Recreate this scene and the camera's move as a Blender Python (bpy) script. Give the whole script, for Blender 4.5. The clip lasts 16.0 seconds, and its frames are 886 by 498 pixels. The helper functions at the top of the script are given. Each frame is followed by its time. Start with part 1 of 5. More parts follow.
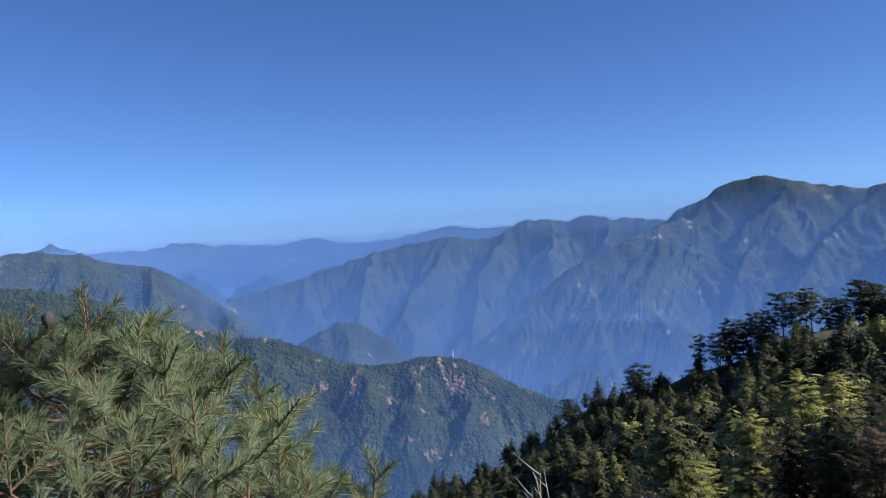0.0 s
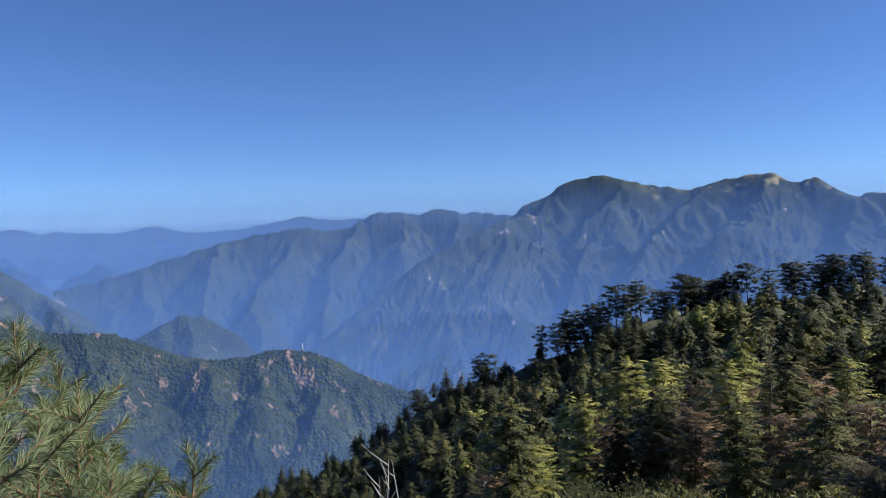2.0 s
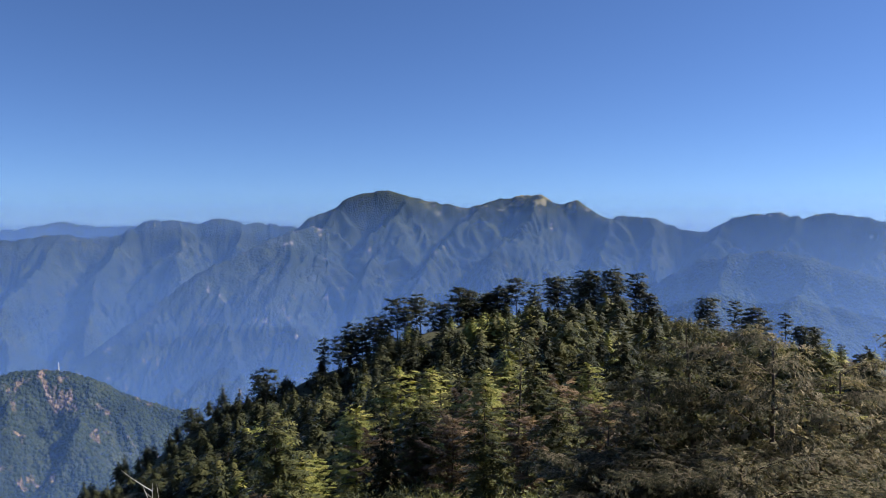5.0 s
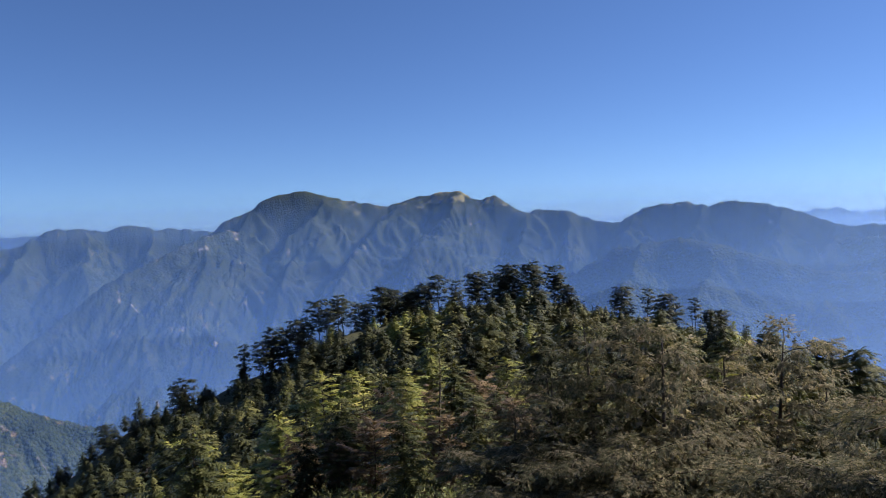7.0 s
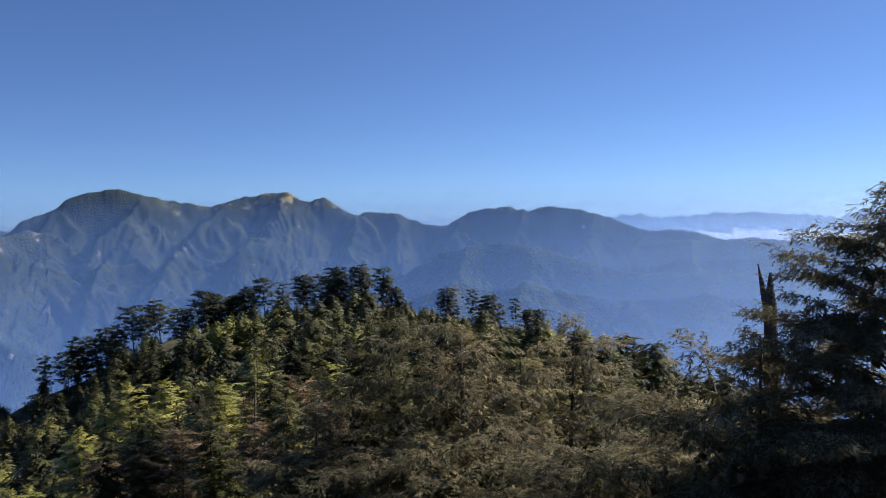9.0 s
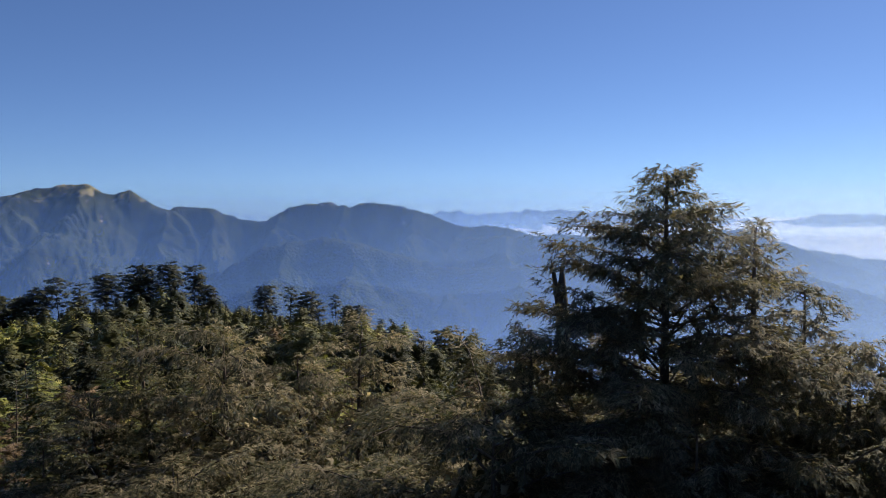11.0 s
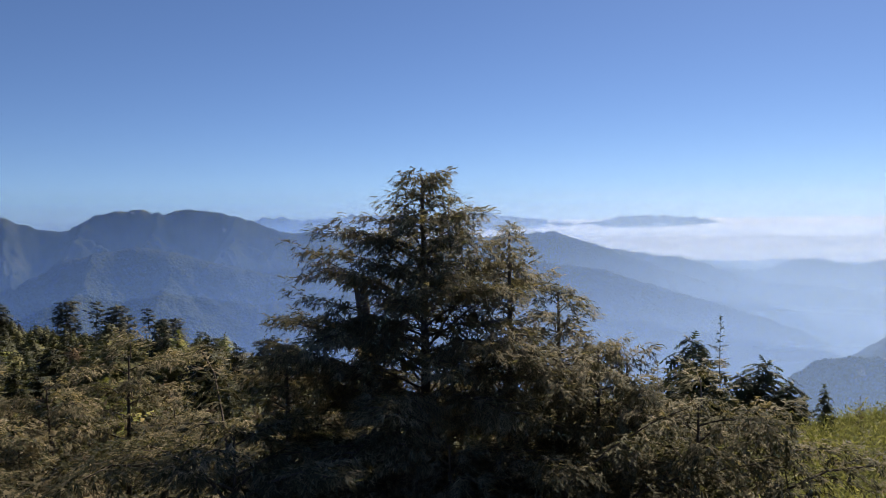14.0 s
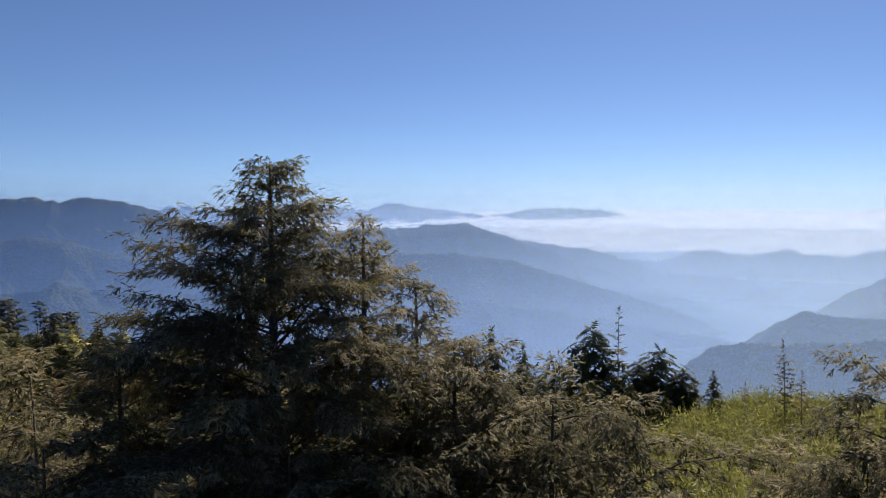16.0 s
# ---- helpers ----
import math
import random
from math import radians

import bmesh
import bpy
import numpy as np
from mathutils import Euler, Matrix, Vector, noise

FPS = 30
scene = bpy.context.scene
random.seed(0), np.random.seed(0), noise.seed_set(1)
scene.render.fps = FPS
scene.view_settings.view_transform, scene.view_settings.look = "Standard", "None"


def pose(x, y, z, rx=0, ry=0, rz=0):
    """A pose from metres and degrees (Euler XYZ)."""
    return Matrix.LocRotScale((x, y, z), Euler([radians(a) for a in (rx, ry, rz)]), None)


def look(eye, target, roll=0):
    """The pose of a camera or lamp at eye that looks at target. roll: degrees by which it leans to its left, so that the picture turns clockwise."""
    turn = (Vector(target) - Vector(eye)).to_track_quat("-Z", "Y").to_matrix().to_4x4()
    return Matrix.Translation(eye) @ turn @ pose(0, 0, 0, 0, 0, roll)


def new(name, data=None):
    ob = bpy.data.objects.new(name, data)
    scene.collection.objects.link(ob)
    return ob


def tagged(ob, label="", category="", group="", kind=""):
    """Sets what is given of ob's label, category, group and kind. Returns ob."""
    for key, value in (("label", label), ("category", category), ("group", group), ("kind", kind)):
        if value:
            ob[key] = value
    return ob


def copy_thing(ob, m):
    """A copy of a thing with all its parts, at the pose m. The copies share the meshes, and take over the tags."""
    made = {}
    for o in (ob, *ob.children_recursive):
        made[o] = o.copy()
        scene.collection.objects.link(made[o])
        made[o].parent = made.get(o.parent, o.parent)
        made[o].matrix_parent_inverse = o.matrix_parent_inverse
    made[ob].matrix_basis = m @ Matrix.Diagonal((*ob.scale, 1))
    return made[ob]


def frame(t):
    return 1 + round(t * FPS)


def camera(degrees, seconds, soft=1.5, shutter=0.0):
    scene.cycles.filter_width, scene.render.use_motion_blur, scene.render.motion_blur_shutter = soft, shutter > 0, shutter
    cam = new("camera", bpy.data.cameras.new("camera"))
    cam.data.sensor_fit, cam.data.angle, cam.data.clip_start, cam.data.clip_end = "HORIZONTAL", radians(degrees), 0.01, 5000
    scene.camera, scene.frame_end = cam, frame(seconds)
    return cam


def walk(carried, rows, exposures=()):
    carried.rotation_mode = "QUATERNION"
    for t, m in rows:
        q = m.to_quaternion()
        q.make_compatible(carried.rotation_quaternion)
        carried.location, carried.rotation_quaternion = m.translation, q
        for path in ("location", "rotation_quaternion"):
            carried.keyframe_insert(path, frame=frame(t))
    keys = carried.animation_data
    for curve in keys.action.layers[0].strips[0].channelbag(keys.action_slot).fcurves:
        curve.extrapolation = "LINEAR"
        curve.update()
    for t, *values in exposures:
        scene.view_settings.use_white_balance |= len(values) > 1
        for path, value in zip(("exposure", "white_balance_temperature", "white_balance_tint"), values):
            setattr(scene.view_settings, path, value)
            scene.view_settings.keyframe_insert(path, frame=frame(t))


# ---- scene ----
EXPOSURES = ((0.0, 0.82, 6150, 10), (3.0, 0.84, 6550, 10), (5.0, 0.84, 6700, 10), (9.0, 0.76, 6950, 10), (13.0, 0.57, 7600, 10), (16.0, 0.6, 7800, 10))
SKY_STRENGTH, SKY_BALANCE, SUN_STRENGTH = 0.06, (0.88, 1.0, 1.23), 4.8
# airlight of the haze, put into the sheets' colour: over the mountains, the misty plain, the far range
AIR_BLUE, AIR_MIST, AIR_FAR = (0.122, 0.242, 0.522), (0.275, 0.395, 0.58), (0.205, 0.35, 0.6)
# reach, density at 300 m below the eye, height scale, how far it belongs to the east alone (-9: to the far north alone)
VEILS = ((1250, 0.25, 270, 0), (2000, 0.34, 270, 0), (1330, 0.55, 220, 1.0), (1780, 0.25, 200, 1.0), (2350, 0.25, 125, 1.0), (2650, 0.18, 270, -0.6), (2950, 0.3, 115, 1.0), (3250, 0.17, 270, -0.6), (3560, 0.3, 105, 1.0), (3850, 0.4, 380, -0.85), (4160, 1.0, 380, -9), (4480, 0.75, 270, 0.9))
scene.cycles.transparent_max_bounces = 32
cam = camera(61.9, 16.0, soft=0.85)
PATH = [
    (0.0, pose(-0.000, 0.000, 0.000, 87.76, 3.18, 0.00)),
    (0.5, pose(0.018, 0.057, -0.012, 86.96, 2.45, -5.59)),
    (1.0, pose(0.049, 0.083, -0.014, 86.76, 2.74, -9.38)),
    (1.5, pose(0.083, 0.092, -0.037, 86.35, 2.82, -10.75)),
    (2.0, pose(0.119, 0.077, -0.057, 86.66, 1.89, -11.40)),
    (2.5, pose(0.141, 0.026, -0.091, 86.23, 1.22, -14.21)),
    (3.0, pose(0.305, -0.025, -0.087, 85.65, 1.91, -15.36)),
    (3.5, pose(0.410, -0.025, -0.100, 86.45, 2.34, -20.10)),
    (4.0, pose(0.425, -0.086, -0.059, 87.53, 2.19, -24.30)),
    (4.5, pose(0.477, -0.177, -0.046, 87.23, 1.11, -25.53)),
    (5.0, pose(0.540, -0.260, -0.037, 87.38, 0.01, -27.86)),
    (7.5, pose(0.590, -0.683, 0.114, 86.78, 1.72, -36.88)),
    (8.0, pose(0.702, -0.747, 0.098, 86.76, 0.72, -40.55)),
    (8.5, pose(0.840, -0.714, 0.078, 87.70, 0.39, -43.43)),
    (9.0, pose(0.916, -0.729, 0.066, 86.98, 1.08, -47.24)),
    (11.5, pose(2.100, -0.671, -0.045, 86.97, 0.50, -62.99)),
    (12.0, pose(2.157, -0.792, -0.041, 87.12, 0.66, -65.83)),
    (12.5, pose(2.224, -0.857, -0.041, 86.57, 0.13, -72.71)),
    (13.0, pose(2.313, -0.901, -0.040, 86.65, 0.14, -74.18)),
    (13.5, pose(2.399, -0.950, -0.039, 87.01, 1.54, -74.93)),
    (14.0, pose(2.463, -1.064, -0.042, 86.71, 1.07, -74.48)),
    (14.5, pose(2.502, -1.205, -0.034, 86.36, -0.05, -74.53)),
    (15.0, pose(2.564, -1.308, -0.041, 85.92, 0.19, -75.44)),
    (15.5, pose(2.677, -1.375, -0.041, 86.37, 0.57, -78.39)),
    (16.0, pose(2.796, -1.450, -0.043, 85.94, 0.45, -81.22))
]
walk(cam, PATH, EXPOSURES)

# ---- sky, sun ----
SUN_TURN, SUN_HEIGHT = 105.0, 37.0   # degrees clockwise from +y, degrees up
world = bpy.data.worlds.new("sky")
scene.world = world
world.use_nodes = True
wn = world.node_tree.nodes
sky = wn.new("ShaderNodeTexSky")
sky.sky_type, sky.sun_disc = "NISHITA", False
sky.sun_elevation, sky.sun_rotation = radians(SUN_HEIGHT), radians(SUN_TURN)
sky.altitude, sky.air_density, sky.dust_density, sky.ozone_density = 3000, 1.0, 0.9, 6.0
# seen from a summit the horizon lies a little below eye height
place_of_sky, dip = wn.new("ShaderNodeTexCoord"), wn.new("ShaderNodeVectorMath")
dip.inputs[1].default_value = (0, 0, 0.035)
world.node_tree.links.new(place_of_sky.outputs["Generated"], dip.inputs[0])
world.node_tree.links.new(dip.outputs[0], sky.inputs["Vector"])
balance = wn.new("ShaderNodeMix")
balance.data_type, balance.blend_type = "RGBA", "MULTIPLY"
balance.inputs[0].default_value, balance.inputs[7].default_value = 1.0, (*SKY_BALANCE, 1)
world.node_tree.links.new(sky.outputs["Color"], balance.inputs[6])
world.node_tree.links.new(balance.outputs[2], wn["Background"].inputs["Color"])
wn["Background"].inputs["Strength"].default_value = SKY_STRENGTH
sun = new("sun", bpy.data.lights.new("sun", "SUN"))
sun.data.energy, sun.data.angle, sun.data.color = SUN_STRENGTH, radians(0.53), (1.0, 0.93, 0.82)
toward_sun = Vector((math.sin(radians(SUN_TURN)) * math.cos(radians(SUN_HEIGHT)),
                     math.cos(radians(SUN_TURN)) * math.cos(radians(SUN_HEIGHT)), math.sin(radians(SUN_HEIGHT))))
sun.matrix_world = look(toward_sun * 900, (0, 0, 0))


# ---- materials ----
def material(name):
    m = bpy.data.materials.new(name)
    m.use_nodes = True
    n = m.node_tree.nodes
    n.clear()
    return m, n, m.node_tree.links, n.new("ShaderNodeOutputMaterial")


def noise_node(n, l, coord, scale, detail=4.0, rough=0.6, stretch=None):
    t = n.new("ShaderNodeTexNoise")
    t.inputs["Scale"].default_value, t.inputs["Detail"].default_value, t.inputs["Roughness"].default_value = scale, detail, rough
    if stretch:
        mp = n.new("ShaderNodeMapping")
        mp.inputs["Scale"].default_value = stretch
        l.new(coord, mp.inputs["Vector"])
        coord = mp.outputs["Vector"]
    l.new(coord, t.inputs["Vector"])
    return t.outputs["Fac"]


def ramp(n, l, fac, *stops):
    r = n.new("ShaderNodeValToRGB")
    r.color_ramp.elements[0].position, r.color_ramp.elements[1].position = stops[0][0], stops[-1][0]
    for s in stops[1:-1]:
        r.color_ramp.elements.new(s[0])
    for e, s in zip(r.color_ramp.elements, stops):
        e.color = (*s[1], 1) if isinstance(s[1], tuple) else (s[1], s[1], s[1], 1)
    l.new(fac, r.inputs["Fac"])
    return r.outputs["Color"]


def calc(n, l, op, a, b):
    m = n.new("ShaderNodeMath")
    m.operation = op
    for v, s in ((a, m.inputs[0]), (b, m.inputs[1])):
        if isinstance(v, (int, float)):
            s.default_value = v
        else:
            l.new(v, s)
    return m.outputs[0]


def mix(n, l, fac, a, b):
    m = n.new("ShaderNodeMix")
    m.data_type = "RGBA"
    for v, s in ((fac, m.inputs[0]), (a, m.inputs[6]), (b, m.inputs[7])):
        if isinstance(v, tuple):
            s.default_value = (*v, 1)
        elif isinstance(v, float):
            s.default_value = v
        else:
            l.new(v, s)
    return m.outputs[2]


def leaf_material(name, dark, mid, pale, patch=1.4, glow=0.35, through_tint=(1.25, 1.3, 0.7), rough=0.55, relief=0.0):
    """Foliage: three tones in patches and leaf by leaf, and light that passes through."""
    m, n, l, out = material(name)
    tc, geo, info = n.new("ShaderNodeTexCoord"), n.new("ShaderNodeNewGeometry"), n.new("ShaderNodeObjectInfo")
    big = noise_node(n, l, tc.outputs["Object"], patch, 3.0)
    tone = calc(n, l, "ADD", calc(n, l, "MULTIPLY", big, 0.75), calc(n, l, "MULTIPLY", geo.outputs["Random Per Island"], 0.32))
    tone = calc(n, l, "ADD", tone, calc(n, l, "MULTIPLY", info.outputs["Random"], 0.16))
    col = ramp(n, l, tone, (0.34, dark), (0.58, mid), (0.84, pale))
    b = n.new("ShaderNodeBsdfPrincipled")
    l.new(col, b.inputs["Base Color"])
    b.inputs["Roughness"].default_value = rough
    b.inputs["Specular IOR Level"].default_value = 0.15
    tr = n.new("ShaderNodeBsdfTranslucent")
    l.new(mix(n, l, 1.0, col, through_tint), tr.inputs["Color"])
    tr.inputs["Color"].links[0].from_node.blend_type = "MULTIPLY"
    ms = n.new("ShaderNodeMixShader")
    ms.inputs[0].default_value = glow
    l.new(b.outputs[0], ms.inputs[1]), l.new(tr.outputs[0], ms.inputs[2])
    if relief:
        # needles in the mass of the foliage
        twigs = noise_node(n, l, tc.outputs["Object"], relief, 3.0, 0.6)
        bump = n.new("ShaderNodeBump")
        bump.inputs["Strength"].default_value, bump.inputs["Distance"].default_value = 1.0, 1.2 / relief
        l.new(twigs, bump.inputs["Height"]), l.new(bump.outputs[0], b.inputs["Normal"])
    l.new(ms.outputs[0], out.inputs[0])
    return m


def bark_material(name, dark, pale, scale=30.0):
    m, n, l, out = material(name)
    tc = n.new("ShaderNodeTexCoord")
    f = noise_node(n, l, tc.outputs["Object"], scale, 5.0, 0.65, (1, 1, 0.2))
    b = n.new("ShaderNodeBsdfPrincipled")
    l.new(ramp(n, l, f, (0.3, dark), (0.7, pale)), b.inputs["Base Color"])
    b.inputs["Roughness"].default_value = 0.9
    bump = n.new("ShaderNodeBump")
    bump.inputs["Strength"].default_value, bump.inputs["Distance"].default_value = 0.6, 0.02
    l.new(f, bump.inputs["Height"]), l.new(bump.outputs[0], b.inputs["Normal"]), l.new(b.outputs[0], out.inputs[0])
    return m


def slope_material(name, woods, light_woods, rock, scars=0.62, meadow=None, meadow_from=0.0, crown_size=9.0, relief=6.0):
    """A wooded mountain side: rounded crowns, paler woods in patches, bare slides that run downhill, grass on the tops."""
    m, n, l, out = material(name)
    geo = n.new("ShaderNodeNewGeometry")
    pos = geo.outputs["Position"]
    cells = n.new("ShaderNodeTexVoronoi")
    cells.inputs["Scale"].default_value = 1.0 / crown_size
    l.new(pos, cells.inputs["Vector"])
    tree = n.new("ShaderNodeSeparateColor")
    l.new(cells.outputs["Color"], tree.inputs[0])
    stands = noise_node(n, l, pos, 0.008, 5.0, 0.65)
    fine = noise_node(n, l, pos, 0.7 / crown_size, 4.0, 0.7)
    tone = calc(n, l, "ADD", calc(n, l, "MULTIPLY", tree.outputs[0], 0.13), calc(n, l, "MULTIPLY", stands, 0.6))
    tone = calc(n, l, "ADD", tone, calc(n, l, "MULTIPLY", fine, 0.25))
    col = ramp(n, l, tone, (0.36, tuple(c * 0.5 for c in woods)), (0.52, woods), (0.7, light_woods))
    slides = noise_node(n, l, pos, 0.012, 7.0, 0.62, (2.0, 2.0, 0.35))
    bare = ramp(n, l, slides, (scars, 0.0), (scars + 0.06, 1.0))
    col = mix(n, l, bare, col, ramp(n, l, fine, (0.3, tuple(c * 0.5 for c in rock)), (0.7, rock)))
    if meadow:
        sep = n.new("ShaderNodeSeparateXYZ")
        l.new(pos, sep.inputs[0])
        high = calc(n, l, "MULTIPLY", calc(n, l, "SUBTRACT", sep.outputs[2], meadow_from), 0.012)
        patchy = calc(n, l, "ADD", high, calc(n, l, "MULTIPLY", calc(n, l, "SUBTRACT", noise_node(n, l, pos, 0.014, 5.0, 0.65), 0.58), 9.0))
        lim = n.new("ShaderNodeClamp")
        l.new(calc(n, l, "MULTIPLY", patchy, calc(n, l, "GREATER_THAN", high, 0.0)), lim.inputs[0])
        past = n.new("ShaderNodeClamp")
        l.new(calc(n, l, "MULTIPLY", calc(n, l, "SUBTRACT", sep.outputs[0], calc(n, l, "MULTIPLY", sep.outputs[1], 0.49)), 0.006), past.inputs[0])
        col = mix(n, l, calc(n, l, "MULTIPLY", lim.outputs[0], past.outputs[0]), col, meadow)
    b = n.new("ShaderNodeBsdfDiffuse")
    l.new(col, b.inputs["Color"])
    bump = n.new("ShaderNodeBump")
    bump.inputs["Strength"].default_value, bump.inputs["Distance"].default_value = 1.0, relief
    round_top = calc(n, l, "SUBTRACT", 1.0, calc(n, l, "MULTIPLY", cells.outputs["Distance"], 1.0))
    height = calc(n, l, "ADD", round_top, calc(n, l, "MULTIPLY", fine, 0.8))
    l.new(height, bump.inputs["Height"]), l.new(bump.outputs[0], b.inputs["Normal"]), l.new(b.outputs[0], out.inputs[0])
    return m


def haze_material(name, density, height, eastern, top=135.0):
    """A see-through sheet with the haze's airlight put into its colour; it lets the sun's light through, thinner with
    height, whiter over the plain in the east.
    """
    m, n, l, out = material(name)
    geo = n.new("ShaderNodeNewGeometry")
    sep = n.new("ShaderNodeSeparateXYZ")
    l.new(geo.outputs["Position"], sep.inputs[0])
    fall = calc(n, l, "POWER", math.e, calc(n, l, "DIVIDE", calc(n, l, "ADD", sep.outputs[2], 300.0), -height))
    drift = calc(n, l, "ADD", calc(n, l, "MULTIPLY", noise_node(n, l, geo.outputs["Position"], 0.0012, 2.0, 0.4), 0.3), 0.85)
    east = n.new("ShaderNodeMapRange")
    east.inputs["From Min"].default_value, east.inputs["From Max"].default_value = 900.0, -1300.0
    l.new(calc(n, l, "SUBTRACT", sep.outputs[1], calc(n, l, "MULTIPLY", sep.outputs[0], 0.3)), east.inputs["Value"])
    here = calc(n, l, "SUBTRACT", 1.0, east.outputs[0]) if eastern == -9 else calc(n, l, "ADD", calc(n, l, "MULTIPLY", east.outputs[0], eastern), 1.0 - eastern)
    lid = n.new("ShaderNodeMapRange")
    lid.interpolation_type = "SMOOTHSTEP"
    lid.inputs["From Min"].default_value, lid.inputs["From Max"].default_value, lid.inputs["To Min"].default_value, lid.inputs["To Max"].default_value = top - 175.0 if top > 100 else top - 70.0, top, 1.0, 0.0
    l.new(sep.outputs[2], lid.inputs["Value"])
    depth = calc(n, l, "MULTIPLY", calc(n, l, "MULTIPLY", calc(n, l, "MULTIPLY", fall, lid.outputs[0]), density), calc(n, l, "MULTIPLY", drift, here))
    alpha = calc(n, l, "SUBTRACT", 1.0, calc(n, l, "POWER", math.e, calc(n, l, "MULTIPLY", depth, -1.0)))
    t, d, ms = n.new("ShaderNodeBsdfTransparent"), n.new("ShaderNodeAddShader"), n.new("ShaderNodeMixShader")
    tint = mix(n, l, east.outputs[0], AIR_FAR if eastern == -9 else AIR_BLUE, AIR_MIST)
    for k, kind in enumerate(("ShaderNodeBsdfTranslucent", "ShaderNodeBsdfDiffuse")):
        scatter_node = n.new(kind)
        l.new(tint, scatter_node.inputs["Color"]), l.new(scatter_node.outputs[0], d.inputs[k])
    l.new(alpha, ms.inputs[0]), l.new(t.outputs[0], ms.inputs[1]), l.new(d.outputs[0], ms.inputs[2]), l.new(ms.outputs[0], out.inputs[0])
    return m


def plain_noise_material(name, low, high, scale, rough=0.9, bump_by=0.05):
    m, n, l, out = material(name)
    geo = n.new("ShaderNodeNewGeometry")
    f = noise_node(n, l, geo.outputs["Position"], scale, 6.0, 0.65)
    b = n.new("ShaderNodeBsdfPrincipled")
    l.new(ramp(n, l, f, (0.32, low), (0.68, high)), b.inputs["Base Color"])
    b.inputs["Roughness"].default_value = rough
    bump = n.new("ShaderNodeBump")
    bump.inputs["Strength"].default_value, bump.inputs["Distance"].default_value = 0.7, bump_by
    l.new(f, bump.inputs["Height"]), l.new(bump.outputs[0], b.inputs["Normal"]), l.new(b.outputs[0], out.inputs[0])
    return m


M_NEAR_WOODS = slope_material("near_forest_slope", (0.033, 0.044, 0.023), (0.075, 0.083, 0.04), (0.32, 0.225, 0.16), 0.61, None, 0, 8.0, 6.0)
M_MID_WOODS = slope_material("mid_forest_slope", (0.042, 0.053, 0.032), (0.092, 0.096, 0.056), (0.34, 0.27, 0.22), 0.64, None, 0, 10.0, 4.0)
M_SPUR_WOODS = slope_material("spur_forest_slope", (0.042, 0.053, 0.032), (0.092, 0.096, 0.056), (0.38, 0.31, 0.26), 0.615, None, 0, 10.0, 4.0)
M_HIGH_WOODS = slope_material("high_forest_slope", (0.042, 0.052, 0.032), (0.092, 0.094, 0.056), (0.34, 0.27, 0.22), 0.65, (0.25, 0.22, 0.125), -10.0, 8.0, 2.2)
M_FAR_WOODS = slope_material("far_forest_slope", (0.05, 0.062, 0.04), (0.085, 0.094, 0.055), (0.3, 0.26, 0.22), 0.74, None, 0, 11.0, 5.0)
M_GROUND = plain_noise_material("forest_soil_and_moss", (0.025, 0.03, 0.012), (0.075, 0.075, 0.03), 0.6, 0.95, 0.15)
M_CLOUD = plain_noise_material("cloud_top", (0.78, 0.79, 0.8), (0.86, 0.86, 0.86), 0.004, 1.0, 6.0)
M_BARK = bark_material("grey_brown_bark", (0.03, 0.024, 0.018), (0.11, 0.085, 0.065))
M_PINE_BARK = bark_material("pine_twig_bark", (0.07, 0.042, 0.026), (0.24, 0.14, 0.085), 60.0)
M_DEAD = bark_material("bleached_dead_wood", (0.28, 0.26, 0.23), (0.6, 0.58, 0.54), 20.0)
M_SNAG = bark_material("charred_dead_wood", (0.015, 0.014, 0.014), (0.06, 0.055, 0.05), 20.0)
L_CYPRESS = leaf_material("cypress_sprays", (0.032, 0.038, 0.024), (0.085, 0.088, 0.053), (0.36, 0.305, 0.215), 2.4, 0.44, (1.15, 1.13, 0.78), rough=0.7)
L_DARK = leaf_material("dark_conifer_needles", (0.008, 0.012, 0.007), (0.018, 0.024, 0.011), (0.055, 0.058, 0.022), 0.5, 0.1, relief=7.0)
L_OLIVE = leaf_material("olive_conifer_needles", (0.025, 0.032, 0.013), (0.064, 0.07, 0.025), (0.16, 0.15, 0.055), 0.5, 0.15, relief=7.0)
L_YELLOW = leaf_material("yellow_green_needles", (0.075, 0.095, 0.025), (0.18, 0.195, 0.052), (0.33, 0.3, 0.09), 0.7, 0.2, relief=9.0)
L_RUSSET = leaf_material("russet_leaves", (0.045, 0.034, 0.02), (0.115, 0.078, 0.046), (0.23, 0.16, 0.09), 0.8, 0.2, relief=9.0)
L_PINE = leaf_material("pine_needles", (0.035, 0.055, 0.03), (0.085, 0.115, 0.06), (0.19, 0.215, 0.115), 2.5, 0.25)
L_SPRUCE = leaf_material("blackish_spruce_needles", (0.017, 0.025, 0.013), (0.042, 0.053, 0.024), (0.11, 0.115, 0.05), 0.7, 0.3, relief=9.0)
L_GRASS = leaf_material("bamboo_grass", (0.08, 0.088, 0.04), (0.18, 0.185, 0.088), (0.33, 0.32, 0.19), 0.6, 0.36)


# ---- forms ----
def pol(turn, r):
    """The place r metres out, turn degrees to the left of +y."""
    return -math.sin(radians(turn)) * r, math.cos(radians(turn)) * r


GRID = np.random.RandomState(5).rand(256, 256) * 2 * np.pi


